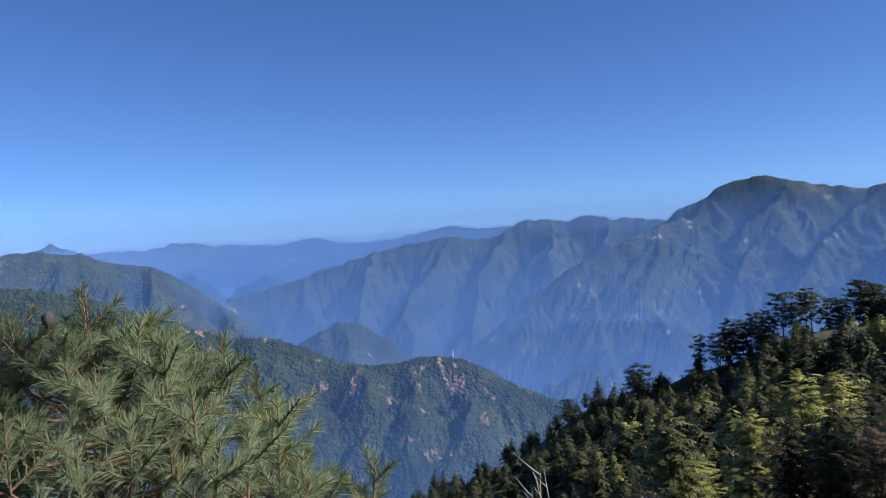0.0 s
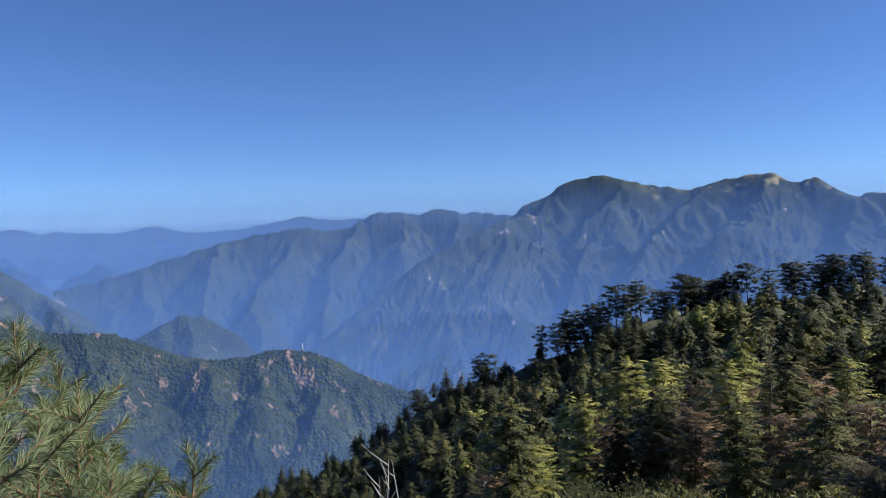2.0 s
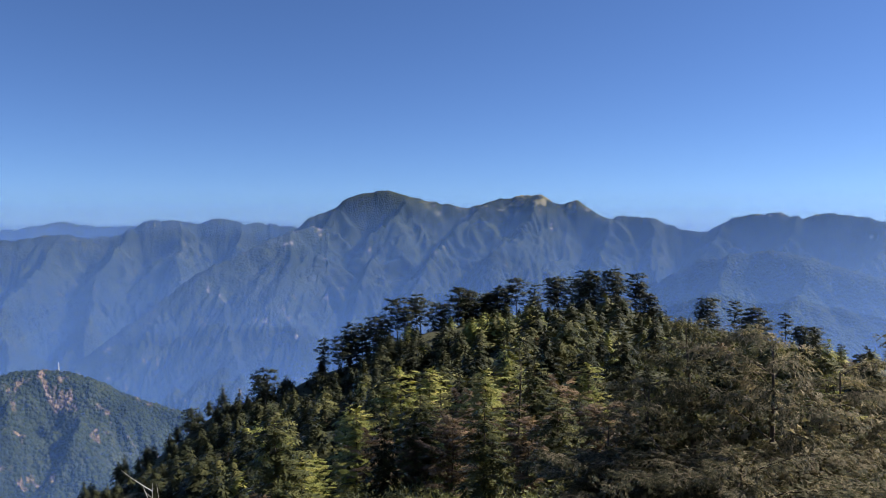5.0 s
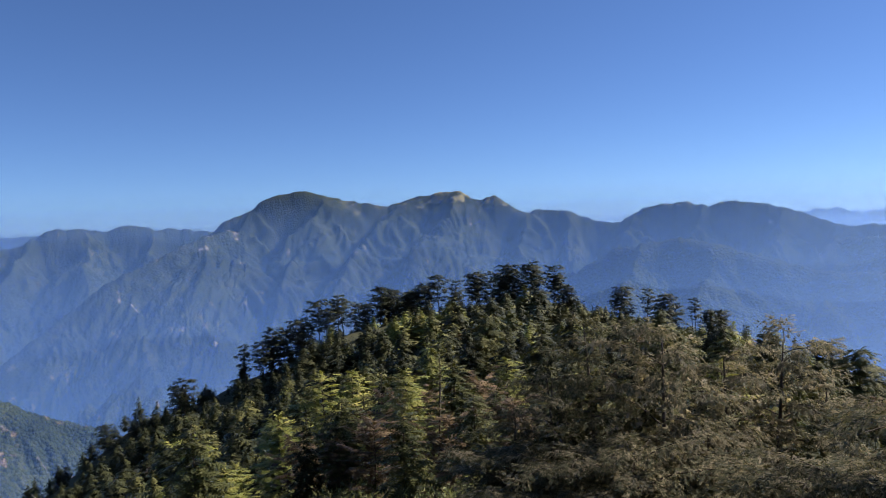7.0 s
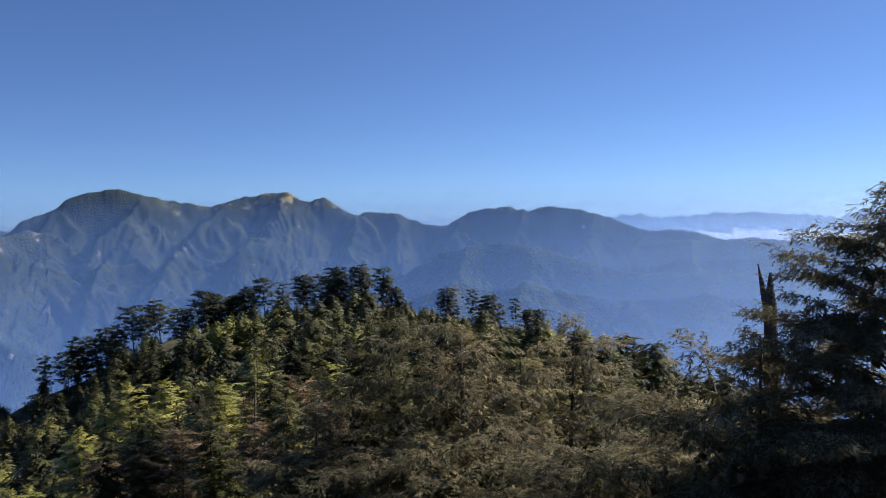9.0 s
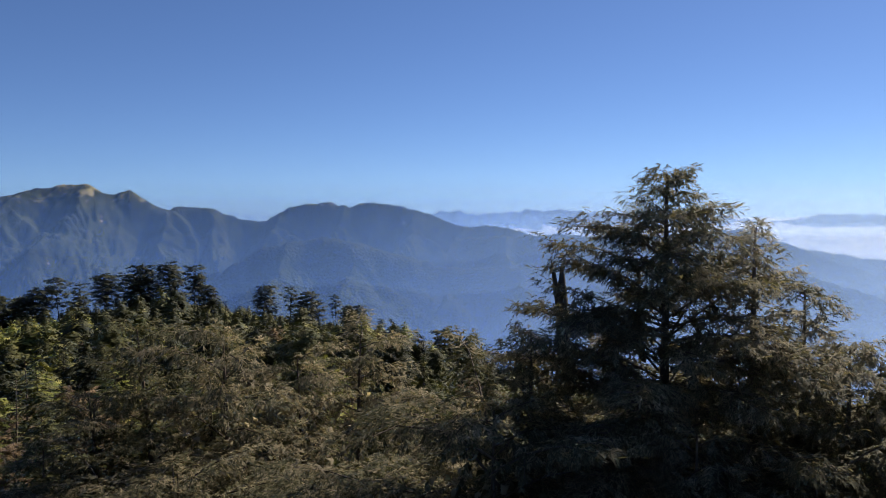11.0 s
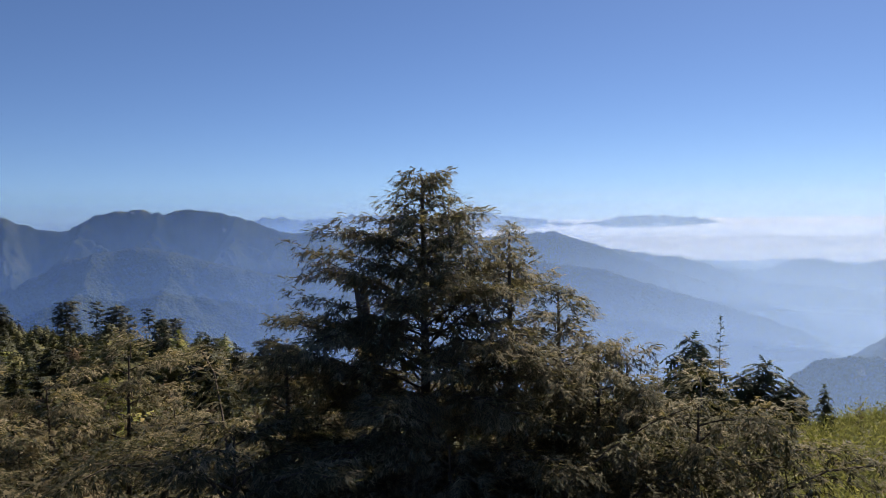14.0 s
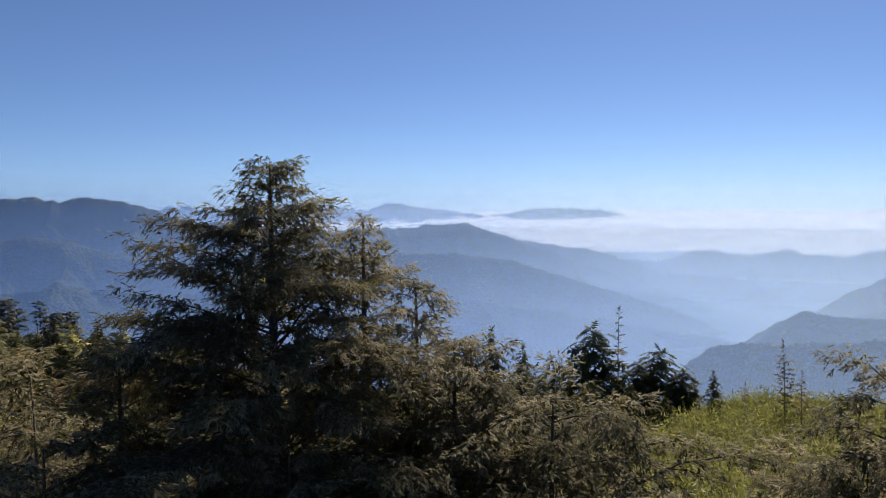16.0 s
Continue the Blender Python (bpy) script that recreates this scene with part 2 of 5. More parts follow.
def perlin(x, y):
    x, y = np.asarray(x, float), np.asarray(y, float)
    xi, yi = np.floor(x).astype(int), np.floor(y).astype(int)
    xf, yf = x - xi, y - yi
    u, v = xf ** 3 * (xf * (6 * xf - 15) + 10), yf ** 3 * (yf * (6 * yf - 15) + 10)

    def corner(i, j):
        g = GRID[(xi + i) & 255, (yi + j) & 255]
        return np.cos(g) * (xf - i) + np.sin(g) * (yf - j)
    a = corner(0, 0) * (1 - u) + corner(1, 0) * u
    return (a * (1 - v) + (corner(0, 1) * (1 - u) + corner(1, 1) * u) * v) * 1.5


def fbm(x, y, octaves=4):
    return sum(perlin(x * 2 ** k + 17 * k, y * 2 ** k + 9 * k) / 2 ** k for k in range(octaves))


def mesh_from(name, verts, faces, mat=None, smooth=False, swell=None):
    """A mesh from an array of places and an array of faces of one size. swell: a way out of the crown at each place,
    towards which only the shading normals are bent, so the crown takes light and shade as one round mass.
    """
    verts, faces = np.asarray(verts, np.float32), np.asarray(faces, np.int32)
    if swell is not None:
        corner = verts[faces]
        flat = np.cross(corner[:, 1] - corner[:, 0], corner[:, 2] - corner[:, 0])
        back = (flat * swell[faces].mean(1)).sum(1) < 0
        faces = np.where(back[:, None], faces[:, ::-1], faces)
        flat = np.where(back[:, None], -flat, flat)
        bent = np.zeros_like(verts)
        for k in range(3):
            np.add.at(bent, faces[:, k], flat)
        bent = bent / np.maximum(np.linalg.norm(bent, axis=1, keepdims=True), 1e-9) * 0.55 + swell * 0.75
        bent = bent / np.maximum(np.linalg.norm(bent, axis=1, keepdims=True), 1e-9)
    me = bpy.data.meshes.new(name)
    me.vertices.add(len(verts)), me.loops.add(faces.size), me.polygons.add(len(faces))
    me.vertices.foreach_set("co", verts.ravel())
    me.loops.foreach_set("vertex_index", faces.ravel())
    me.polygons.foreach_set("loop_start", np.arange(0, faces.size, faces.shape[1], dtype=np.int32))
    if smooth:
        me.polygons.foreach_set("use_smooth", np.ones(len(faces), bool))
    me.update(calc_edges=True)
    if swell is not None:
        me.polygons.foreach_set("use_smooth", np.ones(len(faces), bool))
        me.normals_split_custom_set_from_vertices(bent.tolist())
    if mat:
        me.materials.append(mat)
    return me


def sheet(rows, cols, wrap=False):
    """The quads of a grid of rows x cols points."""
    i, j = np.meshgrid(np.arange(rows - 1), np.arange(cols if wrap else cols - 1), indexing="ij")
    k = (j + 1) % cols
    return np.stack([i * cols + j, i * cols + k, (i + 1) * cols + k, (i + 1) * cols + j], -1).reshape(-1, 4)


def part(name, me, parent, label=""):
    ob = new(name, me)
    ob.parent = parent
    if label:
        ob["label"] = label
    return ob


# ---- ground ----
REACH = np.array([0.0, 3, 8, 20, 45, 100, 170, 260])
# turn: height at each reach
LIE = {
    -250: (-1.65, -1.7, -2.2, -4.0, -8, -20, -40, -70), -150: (-1.65, -1.7, -2.6, -5.2, -9.5, -24, -60, -115),
    -112: (-1.65, -1.75, -3.8, -8.6, -14.6, -32, -68, -125), -97: (-1.65, -1.8, -3.9, -8.8, -14.8, -32, -66, -120),
    -82: (-1.65, -1.9, -3.9, -6.5, -12, -25, -55, -105), -66: (-1.65, -1.9, -3.9, -6.5, -12, -25, -43, -74),
}
LIE.update({
    -55: (-1.65, -1.9, -3.9, -6.5, -12, -22, -33.5, -46), -40: (-1.65, -1.9, -4.0, -7.5, -12.7, -22, -28, -32),
    -28: (-1.65, -1.9, -4.2, -8.4, -15.4, -29.5, -38, -42), -15: (-1.65, -1.9, -4.1, -9, -20, -42, -54, -63),
    0: (-1.65, -1.9, -4.4, -12, -28, -56, -76, -95), 15: (-1.65, -1.9, -4.4, -12.5, -31, -64, -97, -132),
    40: (-1.65, -1.9, -4.2, -12, -30, -64, -100, -140), 110: (-1.65, -1.7, -2.2, -4.0, -8, -20, -40, -70),
})
LIE_TURN = np.array(sorted(LIE))
LIE_Z = np.array([LIE[k] for k in sorted(LIE)])
VALLEY = -720.0


def ground_z(x, y):
    x, y = np.asarray(x, float), np.asarray(y, float)
    r, turn = np.hypot(x, y), np.degrees(np.arctan2(-x, y))
    turn = np.where(turn > 110, turn - 360, turn)
    i = np.clip(np.searchsorted(LIE_TURN, turn) - 1, 0, len(LIE_TURN) - 2)
    f = (turn - LIE_TURN[i]) / (LIE_TURN[i + 1] - LIE_TURN[i])
    f = f * f * (3 - 2 * f) * 0.5 + f * 0.5
    k = np.clip(np.searchsorted(REACH, r) - 1, 0, len(REACH) - 2)
    g = np.clip((r - REACH[k]) / (REACH[k + 1] - REACH[k]), 0, 1)
    z = (LIE_Z[i, k] * (1 - g) + LIE_Z[i, k + 1] * g) * (1 - f) + (LIE_Z[i + 1, k] * (1 - g) + LIE_Z[i + 1, k + 1] * g) * f
    z = z - np.clip(r - 262, 0, None) * 0.8
    # the knoll that carries the meadow
    z = z + 4.4 * np.exp(-((r - 60) / 15) ** 2) * np.clip((-turn - 94) / 11, 0, 1) * np.clip((turn + 150) / 25, 0, 1)
    z = z + fbm(x / 40, y / 40, 3) * np.clip((r - 15) / 120, 0, 1) * 4 + fbm(x / 6, y / 6, 2) * np.clip(r / 60, 0, 1) * 0.35
    return np.maximum(z, VALLEY + fbm(x / 400, y / 400, 3) * 25)


rad = np.concatenate([np.linspace(0.01, 40, 45), np.geomspace(41, 330, 75), np.geomspace(345, 4900, 40)])
tur = np.radians(np.linspace(0, 360, 241)[:-1])
gx, gy = -np.sin(tur)[None] * rad[:, None], np.cos(tur)[None] * rad[:, None]
gx, gy = gx + 0.37, gy + 0.21
gv = np.stack([gx, gy, ground_z(gx, gy)], -1).reshape(-1, 3)
gf = np.concatenate([sheet(len(rad), 240, True)])
ground = new("ground", mesh_from("ground", gv, gf, M_GROUND, True))
tagged(ground, "dark mossy soil of the forested hill and valley", "ground", kind="structure")


# ---- mountains ----
SHAPES = {}


def range_of(name, label, mat, crest, near_r, far_r, run, step=0.12, rows=70, spur=300.0, cut=70.0, jag=0.05, crown=0.0, slant=0.0, slant_mix=0.5, base=VALLEY - 30, seed=0, r_at=None):
    """A mountain range: its skyline as (turn, rise) in degrees; it stands near_r to far_r metres off and falls to the valley over run metres, with spurs and gullies."""
    c = np.array(crest)
    o = np.argsort(c[:, 0])
    c = c[o]
    az = np.arange(c[0, 0], c[-1, 0] + step / 2, step)
    rise = np.interp(az, c[:, 0], c[:, 1])
    w = np.hanning(5)[1:-1]
    rise = np.convolve(np.pad(rise, 1, mode="edge"), w / w.sum(), "valid")
    rc = near_r + (far_r - near_r) * (az - az[0]) / (az[-1] - az[0])
    along = np.cumsum(np.full(len(az), radians(step)) * rc) + seed * 1000
    rise = rise + 3.2 * jag * fbm(along / 55, along * 0 + seed, 5)
    zc = rc * np.tan(np.radians(rise))
    v = np.concatenate([[-0.5, -0.25, -0.08], np.linspace(0, 1, rows) ** 1.1])
    A, V = np.meshgrid(along, v)
    RC, ZC = np.meshgrid(rc, v)[0], np.meshgrid(zc, v)[0]
    down, d = np.abs(V), V * run
    bend = perlin(A / 170 + seed, d / 170) * 26 + perlin(A / 60 + seed, d / 60) * 10
    S, D = A + bend, d + perlin(A / 150 + seed + 40, d / 150) * 26
    fall = (ZC - base) / run
    H = ZC - fall * run * np.clip(down, 0, 1) ** 0.8 - cut * 1.6 * np.clip(down * 6, 0, 1)
    g = np.random.RandomState(seed + 100)

    def ridge(p, q, hp, hq, steep):
        """Raises the ground to a ridge line from p to q with sides of one steepness."""
        lo, hi = np.searchsorted(along, (min(p[0], q[0]) - spur * 1.3, max(p[0], q[0]) + spur * 1.3))
        if hi - lo < 2:
            return
        s, dd = S[:, lo:hi] - p[0], D[:, lo:hi] - p[1]
        ux, uy = q[0] - p[0], q[1] - p[1]
        f = np.clip((s * ux + dd * uy) / (ux * ux + uy * uy), 0, 1)
        far = np.hypot(s - f * ux, dd - f * uy)
        H[:, lo:hi] = np.maximum(H[:, lo:hi], hp + (hq - hp) * f - far * steep)
    s0 = along[0] - spur
    steep = 0.42 + cut / 150
    while s0 < along[-1] + spur:
        lean = slant * 0.45 + g.uniform(-0.45, 0.45) * (0.5 + slant_mix)
        p, top = np.array([s0, 0.0]), float(np.interp(s0, along, zc))
        long_one = g.rand() < 0.7
        total = top - base
        h, ends = top - 4, 0.95 if long_one else g.uniform(0.4, 0.7)
        legs = 7
        for k in range(legs):
            lean = 0.7 * lean + 0.3 * slant * 0.45 + g.uniform(-0.3, 0.3)
            ln = run * ends / legs * g.uniform(0.8, 1.2)
            q = p + np.array([lean, 1.0]) * ln
            h2 = h - total * ln / run * (g.uniform(0.6, 1.25) if k < legs - 1 else 1.7)
            ridge(p, q, h, h2, steep)
            for side in (-1, 1):
                if g.rand() < 0.85:
                    f = g.uniform(0.1, 0.9)
                    c, hc = p + (q - p) * f, h + (h2 - h) * f - 3
                    way = np.array([side * g.uniform(0.6, 1.1), g.uniform(0.45, 0.9)])
                    m = spur * g.uniform(0.3, 0.55)
                    e = c + way * m
                    he = hc - m * g.uniform(0.65, 0.95)
                    ridge(c, e, hc, he, steep * 1.15)
                    for side_2 in (-1, 1):
                        f = g.uniform(0.25, 0.75)
                        c2 = c + (e - c) * f
                        ridge(c2, c2 + np.array([way[0] * 0.4 + side_2 * 0.6, way[1] * 0.7 + 0.4]) * m * 0.4, hc + (he - hc) * f - 3, hc + (he - hc) * f - 3 - m * 0.42, steep * 1.3)
            p, h = q, h2
        s0 += spur * g.uniform(0.6, 1.15)
    edge = np.clip(down * 9, 0, 1)
    rib = 0
    for size, tall in ((110, 26), (55, 23), (28, 12), (15, 4)):
        lean = perlin(A / 330 + seed + size, d / 330) * 1.5 + slant * 0.5
        rib = rib + (0.3 - np.abs(perlin((A + d * lean) / size + seed, (d - A * 0.2) / (size * 1.35) + size))) * tall
    H = H + rib * min(cut / 60, 1.2) * edge
    R = RC - run * V
    Z = np.where(V < 0, ZC + fall * d * 0.9, ZC * (1 - edge) + np.minimum(H, ZC) * edge)
    Z = np.where(V > 0.999, base, np.maximum(Z, base))
    X, Y = -np.sin(np.radians(az))[None] * R, np.cos(np.radians(az))[None] * R
    if crown:
        Z = Z + np.abs(perlin(X / 11, Y / 11 + Z / 13)) * crown + perlin(X / 5 + Z / 6, Y / 5) * crown * 0.4
    SHAPES[name] = np.stack([X, Y, Z], -1).reshape(-1, 3)
    ob = new(name, mesh_from(name, SHAPES[name], sheet(len(v), len(az)), mat, True))
    return tagged(ob, label, "mountain", kind="structure")


range_of("mountain_peak_far", "pale blue distant mountain peak", M_FAR_WOODS, [(33, -1.2), (29.2, -0.71), (28.0, -0.17), (26.5, -0.86), (24, -1.4)], 4650, 4650, 500, seed=1, rows=30)
range_of("mountain_range_far", "hazy blue distant mountain range with a settled terrace", M_FAR_WOODS,
         [(40, -1.6), (30, -1.3), (25.6, -1.00), (23.4, -0.95), (21.9, -1.05), (20.4, -0.66), (18.6, -0.65), (17.5, -1.02), (16.0, -0.90), (14.8, -1.10), (12.3, -1.17), (9.8, -0.72), (8.1, -1.34),
          (5.5, -1.31), (3.7, -1.20), (2.0, -0.90), (-0.7, -0.44), (-2.4, -0.79), (-4.2, -0.80), (-5.5, -0.74), (-10, -1.0), (-16, -1.4)], 4350, 4400, 1000, spur=420, cut=60, seed=2, rows=50)
range_of("mountain_ridge_dark", "dark blue forested ridge falling into the valley", M_MID_WOODS,
         [(44, -0.4), (36, -0.7), (31.1, -0.81), (29.1, -0.53), (28.1, -0.83), (27.0, -0.98), (26.2, -0.97), (24.6, -1.68), (23.1, -1.98), (21.6, -2.18), (20.5, -2.88), (18.8, -3.96), (16.8, -5.60),
          (15.6, -6.34), (13.2, -8.24), (11.5, -9.6)], 2750, 2900, 800, spur=260, cut=75, seed=3)
range_of("mountain_range_mid", "blue forested mountain range cut by steep gullies", M_MID_WOODS,
         [(16.7, -4.98), (12.5, -4.24), (9.9, -3.43), (8.2, -3.03), (6.4, -2.48), (3.8, -1.89), (1.1, -1.48), (-0.6, -1.27), (-2.4, -1.63), (-4.1, -1.46), (-5.2, -0.86), (-5.9, -0.42), (-7.2, -0.32),
          (-9.4, -0.61), (-11.1, -0.19), (-12.7, -0.58), (-15.2, -0.67), (-17.2, -1.03), (-21, -1.4)], 3820, 3650, 1150, spur=330, cut=75, rows=120, seed=4, step=0.1)
range_of("mountain_main", "high forested mountain with grassy summit slopes", M_HIGH_WOODS,
         [(-9, -4.8), (-11.3, -3.5), (-14.3, -2.1), (-16.6, -1.00), (-17.6, -0.22), (-19.2, 0.39), (-21.2, 1.62), (-23.5, 1.94), (-25.3, 1.41), (-27.0, 1.08), (-29.8, 0.52), (-32.0, 1.21), (-35.0, 1.64), (-37.1, 0.78),
          (-38.1, 1.16), (-39.9, -0.05), (-40.7, -0.30), (-41.1, -0.02), (-43.9, -0.25), (-45.8, -1.10), (-47.6, -1.22), (-49.2, -0.17), (-51.9, 0.18), (-53.8, -0.17), (-55.1, 0.16), (-58.3, -0.25), (-60.4, -1.01),
          (-62.8, -1.89), (-64.3, -1.69), (-66.0, -1.92), (-68.0, -2.55), (-70.2, -2.35), (-72.1, -2.64), (-76, -3.4)], 3700, 3450, 1000, spur=330, cut=85, rows=130, slant=0.7, seed=5, step=0.12)
range_of("mountain_spur", "steep forested spur with bare landslide scars", M_SPUR_WOODS,
         [(-19, -0.9), (-16.8, -1.05), (-14.3, -2.07), (-11.3, -3.42), (-9.2, -4.41), (-6.0, -6.87), (-1.5, -10.12), (0.4, -11.32), (3, -13)], 3300, 2600, 900, spur=200, cut=60, rows=90, slant=-1.0, seed=6, step=0.08)
range_of("mountain_foothill", "forested knoll in the valley bottom", M_MID_WOODS, [(14, -10.6), (11.8, -8.87), (10.2, -8.06), (8.5, -7.34), (6.8, -7.68), (5.1, -8.66), (3.0, -10.73), (1.3, -11.69), (-1, -13)], 2450, 2450, 520, spur=170, cut=45, seed=7, rows=60)
range_of("forest_ridge", "near forested ridge with tree crowns and bare scars", M_NEAR_WOODS,
         [(44, -2.4), (37, -2.6), (31.2, -2.98), (29.2, -3.24), (26.2, -4.12), (23.3, -5.20), (20.8, -6.35), (16.9, -7.89), (13.6, -8.28), (12.0, -8.77), (9.5, -10.04), (6.9, -10.80), (4.3, -10.86), (2.5, -10.55), (0.8, -10.44), (-1.4, -10.98),
          (-3.1, -11.91), (-5.7, -13.28), (-8.7, -14.39), (-11.2, -16.25), (-14, -18)], 1700, 1800, 620, spur=200, cut=58, rows=120, step=0.12, crown=7.0, jag=0.03, seed=8)
range_of("mountain_shoulder", "dim blue forested shoulder under the summits", M_FAR_WOODS,
         [(-38, -9.5), (-41, -7.2), (-43.4, -5.52), (-47.0, -3.28), (-49.2, -2.88), (-51.8, -2.48), (-54.4, -2.96), (-57.4, -3.90), (-60.8, -4.76), (-62.0, -5.06), (-65.6, -4.91), (-68.8, -5.00), (-74, -5.2), (-80, -6.0), (-88, -8)], 2700, 2850, 850, spur=280, cut=45, slant=0.8, seed=9)
range_of("mountain_silhouette_east", "blue mountain ridge descending to the plain", M_FAR_WOODS,
         [(-62, -2.7), (-64.8, -2.55), (-71.5, -2.59), (-73.2, -2.62), (-75.3, -2.30), (-78.0, -2.46), (-80.1, -2.17), (-83.0, -2.06), (-85.0, -2.73), (-86.7, -3.26), (-90.6, -4.69), (-94.8, -6.14), (-98.9, -7.30), (-104, -9.5)],
         3000, 3350, 900, spur=380, cut=60, slant=-0.8, seed=10, rows=50)
range_of("mountain_ridge_east", "hazy blue ridge sloping to the plain", M_FAR_WOODS,
         [(-83, -3.9), (-86.3, -3.61), (-88.0, -3.48), (-90.6, -3.91), (-92.3, -4.03), (-94.4, -4.66), (-98.1, -5.86), (-100.5, -5.93), (-102.4, -5.95), (-104.3, -6.29), (-106.6, -7.78), (-108.0, -8.87), (-112, -11)],
         3350, 3550, 900, spur=380, cut=60, slant=-0.8, seed=11, rows=50)
range_of("mountain_spur_east", "hazy lower spur in the misty valley", M_FAR_WOODS, [(-77, -4.2), (-82.8, -4.47), (-86.3, -4.92), (-90.6, -6.20), (-94.8, -7.42), (-98.9, -8.55), (-102.5, -10.02), (-107, -12.5)], 2500, 2600, 650, spur=300, cut=25, seed=12, rows=50)
range_of("mountain_range_east", "pale blue range in front of the cloud sea", M_FAR_WOODS,
         [(-93, -5.2), (-95.2, -4.77), (-96.9, -4.92), (-98.5, -4.81), (-99.3, -4.29), (-100.7, -4.02), (-102.4, -4.24), (-103.9, -4.49), (-106.1, -3.87), (-107.2, -4.20), (-110.0, -4.32), (-111.6, -3.81), (-116, -4.2), (-124, -3.6)],
         3800, 3800, 900, spur=380, cut=50, seed=13, rows=50)
range_of("foothill_east_upper", "blue forested foothill above the river valley", M_MID_WOODS, [(-105, -10), (-107.7, -8.50), (-110.0, -6.81), (-112.3, -5.63), (-118, -3.8), (-126, -3)], 2500, 2500, 700, spur=200, cut=40, seed=14, rows=50)
range_of("foothill_east_middle", "forested foothill beside the river valley", M_MID_WOODS, [(-101, -12.6), (-103.3, -10.77), (-104.4, -9.90), (-105.5, -9.23), (-107.3, -8.17), (-109.4, -8.39), (-112.3, -8.36), (-119, -7.5), (-126, -7)], 2000, 2000, 600, spur=150, cut=35, seed=15, rows=60)
range_of("foothill_east_near", "dark forested foothill with rounded crowns", M_NEAR_WOODS, [(-96, -15.5), (-99.0, -13.08), (-100.0, -12.20), (-101.4, -11.10), (-104.0, -10.64), (-106.6, -10.61), (-109.5, -10.23), (-112.4, -9.85), (-120, -9), (-128, -9)],
         1500, 1500, 500, spur=150, cut=25, crown=7.0, seed=16, rows=90, step=0.1, jag=0.03)
range_of("mountain_islands_far", "faint blue mountains rising out of the cloud sea", M_FAR_WOODS,
         [(-54, -1.2), (-60.4, -0.71), (-62.0, -0.57), (-63.7, -0.89), (-67.2, -0.61), (-70.4, -0.57), (-73.2, -0.80), (-75.4, -0.99), (-77.3, -0.40), (-79.3, -0.85), (-81.5, -1.04), (-83.2, -1.32), (-85.0, -1.55), (-88.0, -1.00),
          (-90.6, -0.93), (-93.5, -1.16), (-94.4, -1.29), (-96, -2)], 4780, 4780, 200, spur=400, cut=20, jag=0.07, seed=17, rows=20, base=-400)
range_of("mountain_island_near", "faint blue hill rising out of the cloud sea", M_FAR_WOODS, [(-72, -3), (-74.5, -2.11), (-77.5, -1.3), (-80.6, -1.0), (-81.9, -1.2), (-85.0, -1.62), (-88, -2.4)], 4850, 4850, 200, spur=300, cut=20, jag=0.07, seed=18, rows=20, base=-400)

# sea of cloud over the plain
ct = np.arange(-150, -54.9, 0.4)
cr = np.linspace(3930, 4940, 36)
CT, CR = np.meshgrid(np.radians(ct), cr)
CX, CY = -np.sin(CT) * CR, np.cos(CT) * CR
CZ = -102 - (4940 - CR) * 0.19 + np.abs(fbm(CX / 160, CY / 160, 4)) * 16 - 4
cloud = new("cloud_sea", mesh_from("cloud_sea", np.stack([CX, CY, CZ], -1).reshape(-1, 3), sheet(len(cr), len(ct)), M_CLOUD, True))
tagged(cloud, "white sea of cloud lying over the plain", "cloud", kind="structure")

# sheets added for the haze, one behind another, half leaning in and half leaning out to even their sunlight
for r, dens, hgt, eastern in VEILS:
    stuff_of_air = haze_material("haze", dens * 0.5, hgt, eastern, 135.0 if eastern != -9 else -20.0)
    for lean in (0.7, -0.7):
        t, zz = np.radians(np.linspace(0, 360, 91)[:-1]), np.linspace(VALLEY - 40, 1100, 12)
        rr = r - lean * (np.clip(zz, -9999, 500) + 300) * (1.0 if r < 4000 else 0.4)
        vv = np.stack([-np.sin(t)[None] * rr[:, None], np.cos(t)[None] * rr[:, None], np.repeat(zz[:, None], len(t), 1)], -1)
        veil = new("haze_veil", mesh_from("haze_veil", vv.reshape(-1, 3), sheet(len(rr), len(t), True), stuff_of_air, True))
        tagged(veil, "see-through sheet tinted as blue mountain haze", "haze", kind="structure")

# ---- plants ----
def feather_form(pairs, spread=0.34, droop=0.3, sweep=0.3, seed=0):
    """A flat spray along +x, one long: toothed leaflets to both sides of a nodding stem, narrowing to the tip."""
    g = np.random.RandomState(seed)
    t = np.linspace(0, 1, pairs + 1)
    axis = np.stack([t, g.uniform(-0.02, 0.02, pairs + 1), -droop * t * t], 1)
    tips = []
    for side in (1, -1):
        for i in range(pairs):
            m = (t[i] + t[i + 1]) / 2
            ln = spread * (0.35 + 1.3 * m if m < 0.5 else 1.75 * (1.07 - m)) * g.uniform(0.75, 1.25)
            tips.append((min(m + sweep * ln / spread * 0.9, 1.08), side * ln, -droop * m * m - 0.35 * ln + g.uniform(-0.05, 0.05)))
    k = np.arange(pairs)
    faces = np.concatenate([np.stack([k, k + 1, pairs + 1 + k], 1), np.stack([k + 1, k, 2 * pairs + 1 + k], 1)])
    return np.concatenate([axis, tips]), faces


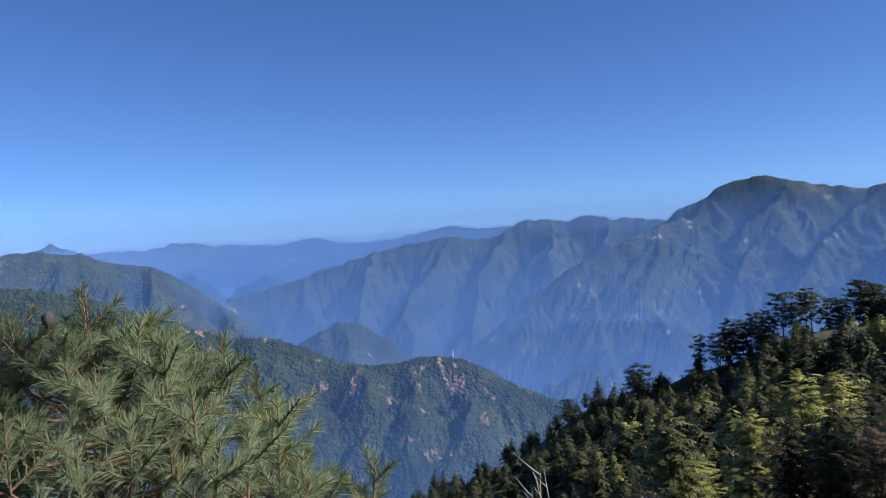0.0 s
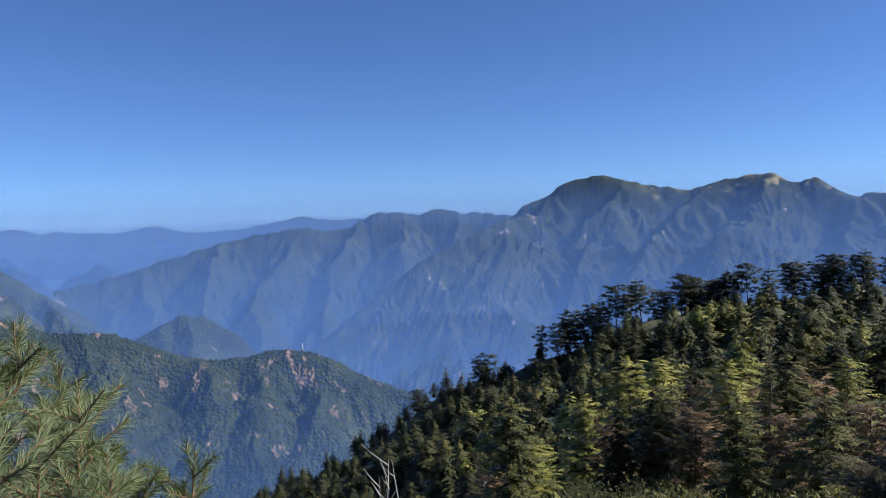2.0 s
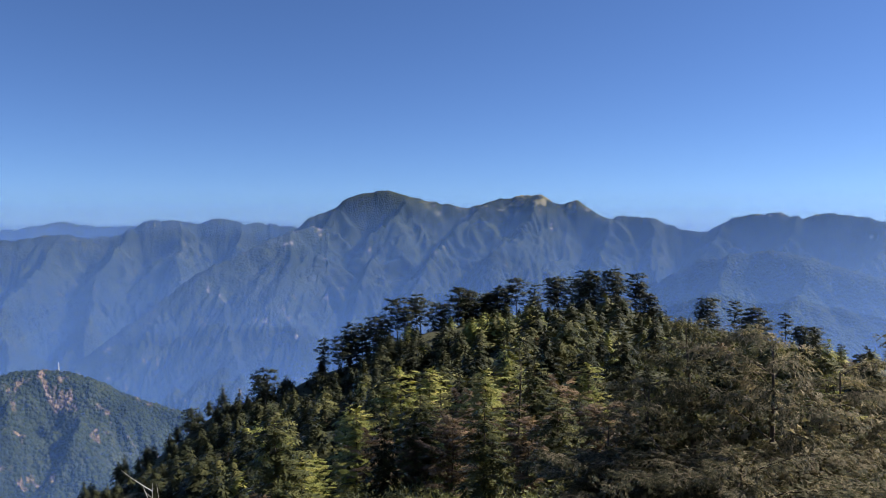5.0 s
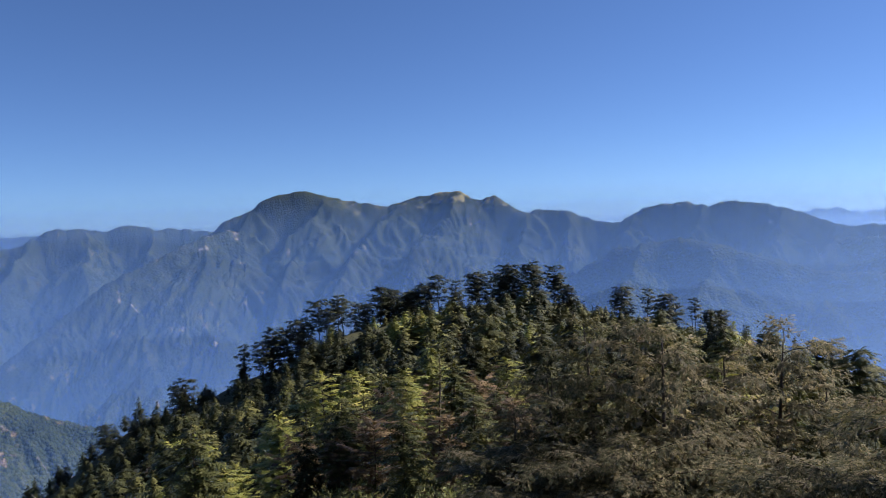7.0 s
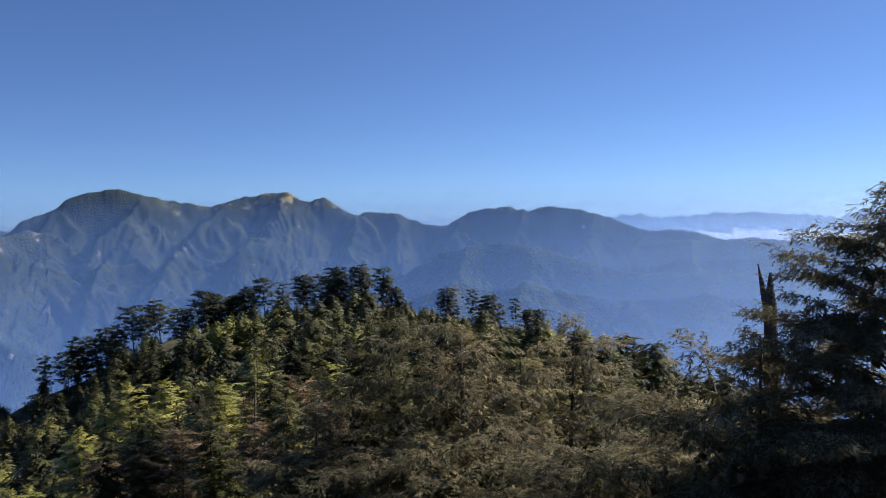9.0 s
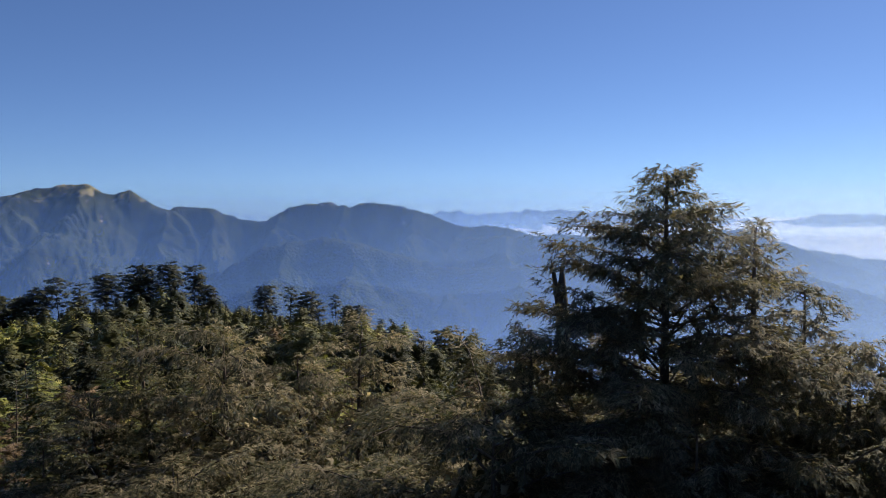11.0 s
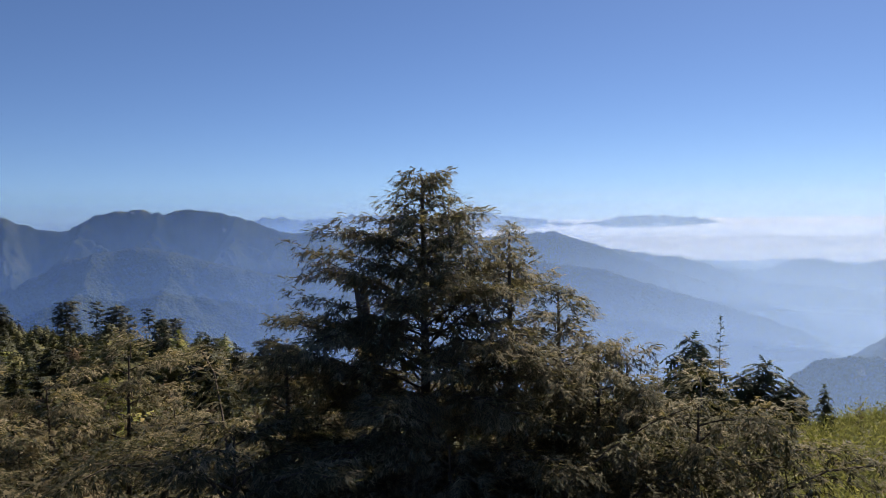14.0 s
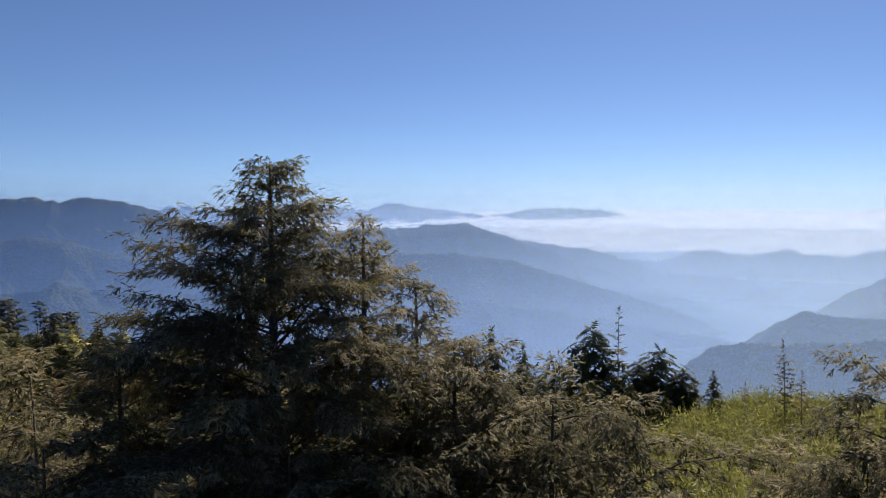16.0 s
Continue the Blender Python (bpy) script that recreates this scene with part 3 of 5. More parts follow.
def twig_form(pairs, width=0.045, droop=0.3, angle=36, seed=0):
    """A nodding twiglet along +x, one long, with thin scaly side twigs to both sides."""
    g = np.random.RandomState(seed)
    v, f = [], []

    def blade(t, a, ln, w):
        base = np.array([t, 0, -droop * t * t])
        d = np.array([math.cos(a), math.sin(a), -2 * droop * t * math.cos(a) - g.uniform(0, 0.3)])
        side = np.array([-math.sin(a), math.cos(a), g.uniform(-0.5, 0.5)]) * w
        f.append((len(v), len(v) + 1, len(v) + 2))
        v.extend([base - side, base + side, base + d * ln])
    blade(0, 0, 0.62, width)
    blade(0.45, g.uniform(-0.2, 0.2), 0.6, width)
    for i in range(pairs):
        t = 0.08 + 0.8 * i / pairs
        for side in (1, -1):
            blade(t + g.uniform(0, 0.1), side * radians(angle + g.uniform(-12, 12)), (0.62 - 0.4 * t) * g.uniform(0.75, 1.25), width * 0.9)
    return np.array(v), np.array(f)


def tuft_form(count, width, droop=0.2, cone=70, seed=0):
    """A tuft of narrow leaves that splay from one point towards +x, one long."""
    rng = np.random.RandomState(seed)
    v, f = [], []
    for i in range(count):
        a, b = rng.rand() * 2 * np.pi, radians(cone) * math.sqrt((i + 0.5) / count)
        d = np.array([math.cos(b), math.sin(b) * math.cos(a), math.sin(b) * math.sin(a) - droop * 0.3])
        s = np.cross(d, rng.randn(3))
        s = s / np.linalg.norm(s) * width
        ln = rng.uniform(0.75, 1.1)
        v.extend([-s + d * 0.05, s + d * 0.05, d * ln])
        f.append((3 * i, 3 * i + 1, 3 * i + 2))
    return np.array(v), np.array(f)


def spread_forms(forms, at, way, size, rng, roll=math.pi):
    """Lays copies of a few leaf forms at places, along ways, in sizes; one array of places and faces."""
    at, way, size = np.asarray(at), np.asarray(way), np.asarray(size)
    way = way / np.linalg.norm(way, axis=1, keepdims=True)
    side = np.cross(np.array([0, 0, 1.0]), way)
    side = side / np.maximum(np.linalg.norm(side, axis=1, keepdims=True), 1e-6)
    up = np.cross(way, side)
    a = rng.uniform(-roll, roll, len(at))[:, None]
    side, up = side * np.cos(a) + up * np.sin(a), up * np.cos(a) - side * np.sin(a)
    which = rng.randint(len(forms), size=len(at))
    vs, fs, k = [], [], 0
    for i, (fv, ff) in enumerate(forms):
        m = which == i
        b = np.stack([way[m], side[m], up[m]], 1) * size[m][:, None, None]
        v = np.einsum("vk,mkj->mvj", fv, b) + at[m][:, None]
        vs.append(v.reshape(-1, 3))
        fs.append((ff[None] + (np.arange(m.sum()) * len(fv))[:, None, None] + k).reshape(-1, 3))
        k += m.sum() * len(fv)
    return np.concatenate(vs), np.concatenate(fs)


def tubes(lines, radii, sides=5):
    """Tapered stems along lines (each n x 3) with radii (each n)."""
    vs, fs, k = [], [], 0
    ang = np.arange(sides) * 2 * np.pi / sides
    for p, rr in zip(lines, radii):
        p, rr = np.asarray(p), np.asarray(rr)
        d = np.gradient(p, axis=0)
        d = d / np.maximum(np.linalg.norm(d, axis=1, keepdims=True), 1e-6)
        s = np.cross(d, np.array([0.31, 0.87, 0.38]))
        s = s / np.maximum(np.linalg.norm(s, axis=1, keepdims=True), 1e-6)
        u = np.cross(d, s)
        ring = p[:, None] + (s[:, None] * np.cos(ang)[None, :, None] + u[:, None] * np.sin(ang)[None, :, None]) * rr[:, None, None]
        vs.append(ring.reshape(-1, 3))
        fs.append(sheet(len(p), sides, True) + k)
        k += len(p) * sides
    return np.concatenate(vs), np.concatenate(fs)


def joined(a, b):
    return np.concatenate([a[0], b[0]]), np.concatenate([a[1], b[1] + len(a[0])])


def limb(start, out, length, rise, droop, n, rng, wob=0.05):
    """A limb that leaves upward and then sags."""
    t = np.linspace(0, 1, n)[:, None]
    side = np.array([-out[1], out[0], 0])
    p = start + np.array([out[0], out[1], 0]) * length * t + np.array([0, 0, 1.0]) * (rise * t - droop * t * t) * length
    return p + side * np.sin(t * 3 + rng.rand() * 6) * wob * length


FLAT_SPRAYS = [twig_form(2, 0.07, 0.1 + 0.12 * k, 40, k) for k in range(5)]
LOOSE_SPRAYS = [twig_form(2, 0.075, 0.1 + 0.12 * k, 40, k + 50) for k in range(5)]
BOUGHS = [feather_form(4, 0.62, 0.22 + 0.05 * k, 0.3, k + 10) for k in range(5)]
FINE_BOUGHS = [feather_form(4, 0.56, 0.2 + 0.05 * k, 0.32, k + 20) for k in range(5)]
FAR_BOUGHS = [feather_form(3, 0.68, 0.2 + 0.05 * k, 0.25, k + 30) for k in range(4)]
UP = np.array([0, 0, 1.0])


def swell_of(verts, middle, lift=0.45):
    """The way out of a crown whose middle line stands at middle (x, y), a little upward."""
    out = np.asarray(verts)[:, :2] - np.asarray(middle)[:2].T
    out = out / np.maximum(np.linalg.norm(out, axis=1, keepdims=True), 1e-6)
    way = np.concatenate([out, np.full((len(out), 1), lift)], 1)
    return (way / np.linalg.norm(way, axis=1, keepdims=True)).astype(np.float32)


def along(line, q):
    f = np.linspace(0, 1, len(line))
    return np.stack([np.interp(q, f, line[:, k]) for k in range(3)], -1)


def clothed_bough(start, turn, ln, rise, nod, leaf, gap, rng, kept):
    """One cypress bough: a limb that climbs and then nods, side branchlets that shorten to its tip, and hanging sprays on both sides of each."""
    lines, radii, at, way, size = kept
    d = np.array([math.cos(turn), math.sin(turn), 0.0])
    s = np.array([-d[1], d[0], 0.0])
    f = np.linspace(0, 1, 7)[:, None]
    p = start + d * ln * f + UP * ln * (rise * f - nod * f ** 2.2) + s * np.sin(f * 3 + rng.rand() * 6) * 0.05 * ln
    lines.append(p[::2]), radii.append(np.linspace(1, 0.25, 4) * (0.004 + 0.008 * ln))
    count = max(4, int(ln * 0.9 / gap))
    for i in range(count):
        q = 0.16 + 0.84 * (i + rng.rand() * 0.7) / count
        c = along(p, q)
        side = (1 if i % 2 else -1) * rng.uniform(0.55, 1.25)
        bl = (0.12 + ln * 0.2) * (1.08 - q) ** 0.45 * rng.uniform(0.6, 1.25) + leaf * 0.5
        b = d * rng.uniform(0.45, 0.9) + s * side * (1.15 - 0.5 * q) + UP * rng.uniform(0.0, 0.45)
        if i == count - 1:
            b, c = d + UP * rng.uniform(0.2, 0.8), p[-1]
        b = b / np.linalg.norm(b)
        m = int(4 + bl / leaf * 4.8)
        g = (np.arange(m) + rng.rand(m)) / m
        at.append(c + b * bl * g[:, None] - UP * (0.3 * bl * g ** 2)[:, None] + rng.randn(m, 3) * leaf * 0.28)
        turned = np.where(np.arange(m) % 2 == 0, 1, -1) * rng.uniform(0.3, 1.0, m) * (1.1 - 0.8 * g)
        side_b = np.cross(UP, b)
        way.append(b * 0.7 + side_b * turned[:, None] + UP * rng.uniform(-0.8, 0.35, m)[:, None])
        size.append(leaf * rng.uniform(0.7, 1.35, m) * (1.1 - 0.3 * g))
        if bl > 3.2 * leaf:
            lines.append(np.stack([c, c + b * bl * 0.5 - UP * 0.07 * bl, c + b * bl * 0.95 - UP * 0.26 * bl])), radii.append(np.array([0.006, 0.004, 0.002]))


def cypress_form(seed, stems, leaf, gap, boughs=(), core=34, forms=None):
    """A cypress: stems as (foot x, y, z, height, reach, bough count, lowest bough, profile), and single boughs as (x, y, z, turn, length, rise, nod)."""
    rng = np.random.RandomState(seed)
    kept = ([], [], [], [], [])
    trunks, inside = [], []
    for x, y, z, high, wide, count, bare, profile in stems:
        foot, t = np.array([x, y, z]), np.linspace(0, 1, 9)
        bend = rng.randn(2) * 0.012 * high
        trunk = foot + np.stack([bend[0] * np.sin(t * 2.2), bend[1] * np.sin(t * 1.7), t * high], 1)
        trunks.append((trunk, (1.03 - t) ** 0.8 * 0.016 * high + 0.004))
        for i in range(count):
            h = bare + (1 - bare) * ((i + rng.rand() * 0.8) / count) ** 0.9
            ln = wide * profile(h) * rng.uniform(0.6, 1.15) + 0.06
            clothed_bough(along(trunk, h), i * 2.4 + rng.rand() * 0.8, ln, rng.uniform(0.25, 0.75) + 0.3 * h, rng.uniform(0.3, 0.7), leaf, gap, rng, kept)
        clothed_bough(trunk[-1] - UP * 0.05, rng.rand() * 6, 0.16, 1.2, 0.6, leaf * 0.8, gap * 0.7, rng, kept)
        if core:
            inside.append(boughs_inside(foot, high * 0.9, wide * 0.55, profile, bare, int(core * high * wide), 0.15, rng))
    for x, y, z, turn, ln, rise, nod in boughs:
        clothed_bough(np.array([x, y, z]), radians(turn), ln, rise, nod, leaf, gap, rng, kept)
    lines, radii, at, way, size = kept
    wood = joined(tubes([k[0] for k in trunks], [k[1] for k in trunks], 7), tubes_mixed(lines, radii))
    leaves = spread_forms(forms or FLAT_SPRAYS, np.concatenate(at), np.concatenate(way), np.concatenate(size), rng, 0.5)
    for k in inside:
        leaves = joined(leaves, k)
    return wood, leaves


def tubes_mixed(lines, radii):
    """Stems of two lengths in one."""
    out = None
    for n in sorted({len(k) for k in lines}):
        made = tubes([k for k in lines if len(k) == n], [r for k, r in zip(lines, radii) if len(k) == n], 3)
        out = made if out is None else joined(out, made)
    return out


def pad_form(points, seed, lift=0.22, ragged=0.45):
    """A bough's pad of needles: a ragged star round a raised middle, facing +x, one across."""
    g = np.random.RandomState(seed)
    a = (np.arange(points) + g.uniform(-0.3, 0.3, points)) * 2 * np.pi / points
    r = 0.5 * np.where(np.arange(points) % 2 == 0, g.uniform(0.85, 1.35, points), g.uniform(1 - ragged - 0.15, 1 - ragged + 0.15, points))
    rim = np.stack([g.uniform(-0.25, 0.1, points), np.cos(a) * r, np.sin(a) * r], 1)
    v = np.concatenate([rim, [(lift, g.uniform(-0.15, 0.15), g.uniform(-0.15, 0.15))]])
    k = np.arange(points)
    return v, np.stack([k, (k + 1) % points, k * 0 + points], 1)


def boughs_inside(foot, high, wide, profile, bare, count, size, rng):
    """Ragged boughs in the shaded inside of a crown."""
    h, a = bare + 0.03 + (0.9 - bare) * rng.rand(count), rng.rand(count) * 2 * np.pi
    r = wide * np.array([profile(q) for q in h]) * rng.uniform(0.05, 1.0, count)
    at = foot + np.stack([np.cos(a) * r, np.sin(a) * r, h * high], 1)
    return spread_forms(PADS, at, np.stack([np.cos(a), np.sin(a), rng.uniform(0.0, 0.9, count)], 1), size * rng.uniform(0.6, 1.2, count) * (1.15 - 0.6 * h), rng)


PADS = [pad_form(8, k) for k in range(5)]


def pad_tree(seed, high, wide, limbs, pads, size, profile, rise=0.1, droop=0.3, bare=0.08, girth=0.014, lean=0.03, core=0.4, forms=None, tips=3, tilt=-0.15, clump=0.0):
    """Trunk, limbs and crown of a conifer. Each limb carries up to pads flat sprays of about size metres; clump: how far they gather at the limb's end, with bare wood before."""
    rng = np.random.RandomState(seed)
    t = np.linspace(0, 1, 7)
    bend = rng.randn(2) * lean * high
    trunk = np.stack([bend[0] * np.sin(t * 2.2), bend[1] * np.sin(t * 1.7), t * high], 1)
    lines, radii, at, way, sz = [], [], [], [], []
    for i in range(limbs):
        h = bare + (1 - bare) * ((i + rng.rand() * 0.8) / limbs) ** 0.92
        a = i * 2.4 + rng.rand()
        ln = max(wide * profile(h) * rng.uniform(0.55, 1.15), 0.06 * wide)
        p = limb(along(trunk, h), (math.cos(a), math.sin(a)), ln, rise * rng.uniform(0.5, 1.5), droop * rng.uniform(0.6, 1.4), 4, rng)
        lines.append(p[[0, 3]]), radii.append(np.array([1.0, 0.3]) * girth * high * 0.25)
        d, s = np.array([math.cos(a), math.sin(a), 0.0]), np.array([-math.sin(a), math.cos(a), 0.0])
        m = max(3, int(pads * (0.25 + 0.75 * ln / wide)))
        q = clump + (1 - clump) * ((np.arange(m) + rng.rand(m)) / m)
        c = along(p, np.clip(q - 0.08, 0.05, 1))
        turned = np.where(np.arange(m) % 2 == 0, 1, -1) * rng.uniform(0.1, 1.25, m) * (1.15 - q)
        if clump:
            turned, c = rng.uniform(-1.6, 1.6, m), c + rng.randn(m, 3) * np.array([0.16, 0.16, 0.05]) * ln
        turned = turned[:, None]
        at.append(c)
        way.append(d * np.cos(turned) + s * np.sin(turned) + UP * rng.uniform(tilt - 0.25, tilt + 0.25, m)[:, None])
        sz.append(np.minimum(size, 0.25 * size + 0.6 * ln) * rng.uniform(0.7, 1.25, m))
    for k in range(tips):
        at.append(trunk[-1:] - [[0, 0, 0.03 * high * k]]), way.append(np.array([[rng.randn() * 0.4, rng.randn() * 0.4, 1.0]])), sz.append(np.array([size * 0.7]))
    wood = joined(tubes([trunk], [(1.02 - t) ** 0.8 * girth * high + 0.004], 6), tubes(lines, radii, 3))
    leaves = spread_forms(forms or BOUGHS, np.concatenate(at), np.concatenate(way), np.concatenate(sz), rng, 0.45)
    if core:
        leaves = joined(leaves, boughs_inside(np.zeros(3), high * 0.94, wide * core * 1.3, profile, bare, int(9 * core * high / size ** 0.5), size, rng))
    return wood, leaves


def tree_thing(name, label, category, made, leaf_mat, bark=None, group="", pose_at=None, lift=0.7):
    wood, leaves = made
    root = tagged(new(name), label, category, group)
    part("trunk", mesh_from("trunk", *wood, bark or M_BARK, True), root)
    part("crown", mesh_from("crown", *leaves, leaf_mat, swell=swell_of(leaves[0], leaves[0].mean(0), lift)), root)
    if pose_at is not None:
        root.matrix_basis = pose_at
    return root


def spire(h):
    return (1 - h) ** 0.8 * 1.0 + 0.04


def broad(h):
    return math.sqrt(max(1 - ((h - 0.38) / 0.68) ** 2, 0.02))


def plump(h):
    return max(1 - h, 0) ** 0.55 * (0.7 + 0.3 * min(h * 3, 1)) + 0.03


def umbrella(h):
    return max(0.22, 0.95 * (1 - ((h - 0.6) / 0.5) ** 2))


def stand(turn, r, sink=0.1, spin=0.0, tilt=0.0, scale=1.0):
    x, y = pol(turn, r)
    return pose(x, y, float(ground_z(x, y)) - sink, tilt, tilt * 0.5, spin) @ Matrix.Scale(scale, 4)


def copy_scaled(ob, m):
    """A copy at the pose m, which may carry a scale."""
    c = copy_thing(ob, m)
    c.matrix_basis = m
    return c


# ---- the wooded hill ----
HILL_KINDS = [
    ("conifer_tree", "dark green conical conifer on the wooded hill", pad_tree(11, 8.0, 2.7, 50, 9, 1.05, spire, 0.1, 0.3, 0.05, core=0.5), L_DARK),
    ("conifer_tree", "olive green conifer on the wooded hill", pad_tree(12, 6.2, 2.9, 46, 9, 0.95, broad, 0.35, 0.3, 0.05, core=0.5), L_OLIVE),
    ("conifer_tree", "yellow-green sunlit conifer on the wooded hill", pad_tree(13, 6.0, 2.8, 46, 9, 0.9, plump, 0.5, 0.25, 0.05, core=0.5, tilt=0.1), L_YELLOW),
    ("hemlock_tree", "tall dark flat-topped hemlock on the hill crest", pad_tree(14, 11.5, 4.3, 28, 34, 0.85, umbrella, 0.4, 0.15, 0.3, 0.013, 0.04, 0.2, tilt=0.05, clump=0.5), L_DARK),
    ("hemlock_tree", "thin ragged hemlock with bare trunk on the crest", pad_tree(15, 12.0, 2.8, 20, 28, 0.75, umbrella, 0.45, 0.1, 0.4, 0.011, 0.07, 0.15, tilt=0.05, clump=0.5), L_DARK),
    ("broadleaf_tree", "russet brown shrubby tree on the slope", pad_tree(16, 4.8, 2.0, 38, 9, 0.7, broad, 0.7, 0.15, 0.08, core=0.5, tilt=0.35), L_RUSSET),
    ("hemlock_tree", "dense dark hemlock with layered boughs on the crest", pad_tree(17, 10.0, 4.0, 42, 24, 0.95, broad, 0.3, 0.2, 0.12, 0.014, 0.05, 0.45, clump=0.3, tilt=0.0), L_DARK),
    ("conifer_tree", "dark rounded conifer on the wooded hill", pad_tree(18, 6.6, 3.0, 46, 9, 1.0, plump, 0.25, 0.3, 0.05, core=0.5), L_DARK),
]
hill_first = []
for nm, lb, made, lm in HILL_KINDS:
    hill_first.append(tree_thing(nm, lb, "tree", made, lm, None, "trees of the wooded hill"))
rng = np.random.RandomState(3)
used = [False] * len(hill_first)


def hill_tree(kind, turn, r, scale):
    m = stand(turn, r, 0.3, rng.rand() * 360, rng.uniform(-3, 3), scale)
    if used[kind]:
        copy_scaled(hill_first[kind], m)
    else:
        hill_first[kind].matrix_basis, used[kind] = m, True


# hemlocks along the crest
for turn in np.concatenate([np.arange(-19, -44, -0.75), np.arange(-51.5, -58, -1.2)]):
    hill_tree(int(rng.choice([3, 4, 6], p=[0.42, 0.2, 0.38])), turn + rng.uniform(-0.5, 0.5), rng.uniform(250, 266), rng.uniform(0.95, 1.45) * (1.0 if turn > -44 else 0.75))
for turn in np.arange(4, -20, -1.1):
    hill_tree(int(rng.choice([0, 7, 6])), turn + rng.uniform(-0.5, 0.5), rng.uniform(248, 264), rng.uniform(0.75, 1.15))
for turn in np.arange(-57, -70, -1.3):
    hill_tree(int(rng.choice([0, 7, 5])), turn + rng.uniform(-0.5, 0.5), rng.uniform(200, 250), rng.uniform(0.4, 0.65))


def rising_to(turn, r, top_rise):
    """Height of a thing that stands at a place and ends at an angle of height."""
    return r * math.tan(radians(top_rise)) - float(ground_z(*pol(turn, r)))


for kind, turn, r, rise in ((6, -47.6, 252, -6.0), (4, -49.6, 254, -6.3), (6, -50.6, 252, -6.5), (3, -54.1, 250, -7.7), (3, -14.3, 246, -11.5), (6, -61.4, 215, -9.7), (3, -30.4, 255, -5.9), (4, -42.8, 256, -6.6)):
    hill_tree(kind, turn, r, min(max(rising_to(turn, r, rise), 3.0), 16.0) / (11.5 if kind != 6 else 10.0))
# nearer trees on the slope
for i in range(170):
    turn, r = rng.uniform(-64, 6), rng.uniform(55, 185)
    # fewer pale kinds on the left flank: its shade is put into foliage colour
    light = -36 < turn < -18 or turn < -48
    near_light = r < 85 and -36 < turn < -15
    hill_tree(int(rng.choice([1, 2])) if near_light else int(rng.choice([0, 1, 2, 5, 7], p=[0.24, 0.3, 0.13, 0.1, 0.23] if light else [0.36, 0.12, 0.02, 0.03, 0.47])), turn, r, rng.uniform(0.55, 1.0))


def far_wood(name, label, lm, count, seed, pick):
    """The uncounted rest of the wood as one thing."""
    g = np.random.RandomState(seed)
    at, way, size, cores, middles = [], [], [], [], []
    while len(at) < count:
        turn, r = g.uniform(-72, 16), math.sqrt(g.uniform(85 ** 2, 285 ** 2))
        x, y = pol(turn, r)
        if not pick(turn, r, float(fbm(x / 45, y / 45, 2)), g):
            continue
        h = g.uniform(4.0, 9.5) * (1.0 if r < 225 else 0.6) * (1.0 if turn > -42 else 0.6 if turn > -54 else 0.45)
        w = h * g.uniform(0.36, 0.6)
        form = spire if g.rand() < (0.7 if turn < -15 else 0.4) else plump
        n = 54
        q = (np.arange(n) + g.rand(n)) / n
        a = np.arange(n) * 2.4 + g.rand(n)
        reach = w * np.array([form(k) for k in q]) * g.uniform(0.65, 1.15, n)
        z = float(ground_z(x, y))
        at.append(np.stack([x + np.cos(a) * reach * 0.25, y + np.sin(a) * reach * 0.25, z + h * (0.1 + 0.9 * q)], 1))
        middles.append((x, y))
        way.append(np.stack([np.cos(a), np.sin(a), g.uniform(-0.4, 0.1, n) + 0.9 * (q > 0.95)], 1))
        size.append(reach * 0.8 + 0.1 * w)
        cores.append(boughs_inside(np.array([x, y, z]), h * 0.9, w * 0.45, form, 0.05, 5, w * 0.7, g))
    v, f = spread_forms(FAR_BOUGHS, np.concatenate(at), np.concatenate(way), np.concatenate(size), g, 0.45)
    step = np.cumsum([0] + [len(c[0]) for c in cores])
    v, f = np.concatenate([v] + [c[0] for c in cores]), np.concatenate([f] + [c[1] + len(v) + s for c, s in zip(cores, step)])
    middles = np.array(middles)
    near = np.concatenate([np.argmin(((v[i:i + 4000, None, :2] - middles[None]) ** 2).sum(2), 1) for i in range(0, len(v), 4000)])
    return tagged(new(name, mesh_from(name, v, f, lm, swell=swell_of(v, middles[near].T))), label, "woodland", kind="stuff")


def patchy(lo, hi):
    return lambda turn, r, f, g: lo <= f + g.uniform(-0.25, 0.25) < hi


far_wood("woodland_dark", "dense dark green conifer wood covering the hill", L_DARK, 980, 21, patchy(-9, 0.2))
# olive stays off the left flank, whose shade is painted by darker needles
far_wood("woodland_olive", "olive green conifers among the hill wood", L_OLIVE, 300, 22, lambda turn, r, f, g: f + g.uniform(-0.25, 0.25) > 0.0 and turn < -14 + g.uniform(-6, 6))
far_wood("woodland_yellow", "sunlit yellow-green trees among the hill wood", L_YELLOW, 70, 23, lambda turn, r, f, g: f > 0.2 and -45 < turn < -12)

# ---- the cypress by the path and its neighbours ----
TREE_X, TREE_Y = 7.97, 0.64


def tiered(h):
    return float(np.interp(h, (0, 0.2, 0.45, 0.6, 0.72, 0.83, 0.88, 0.93, 1.0), (1.5, 1.65, 1.5, 1.25, 1.0, 0.72, 0.46, 0.26, 0.06)))


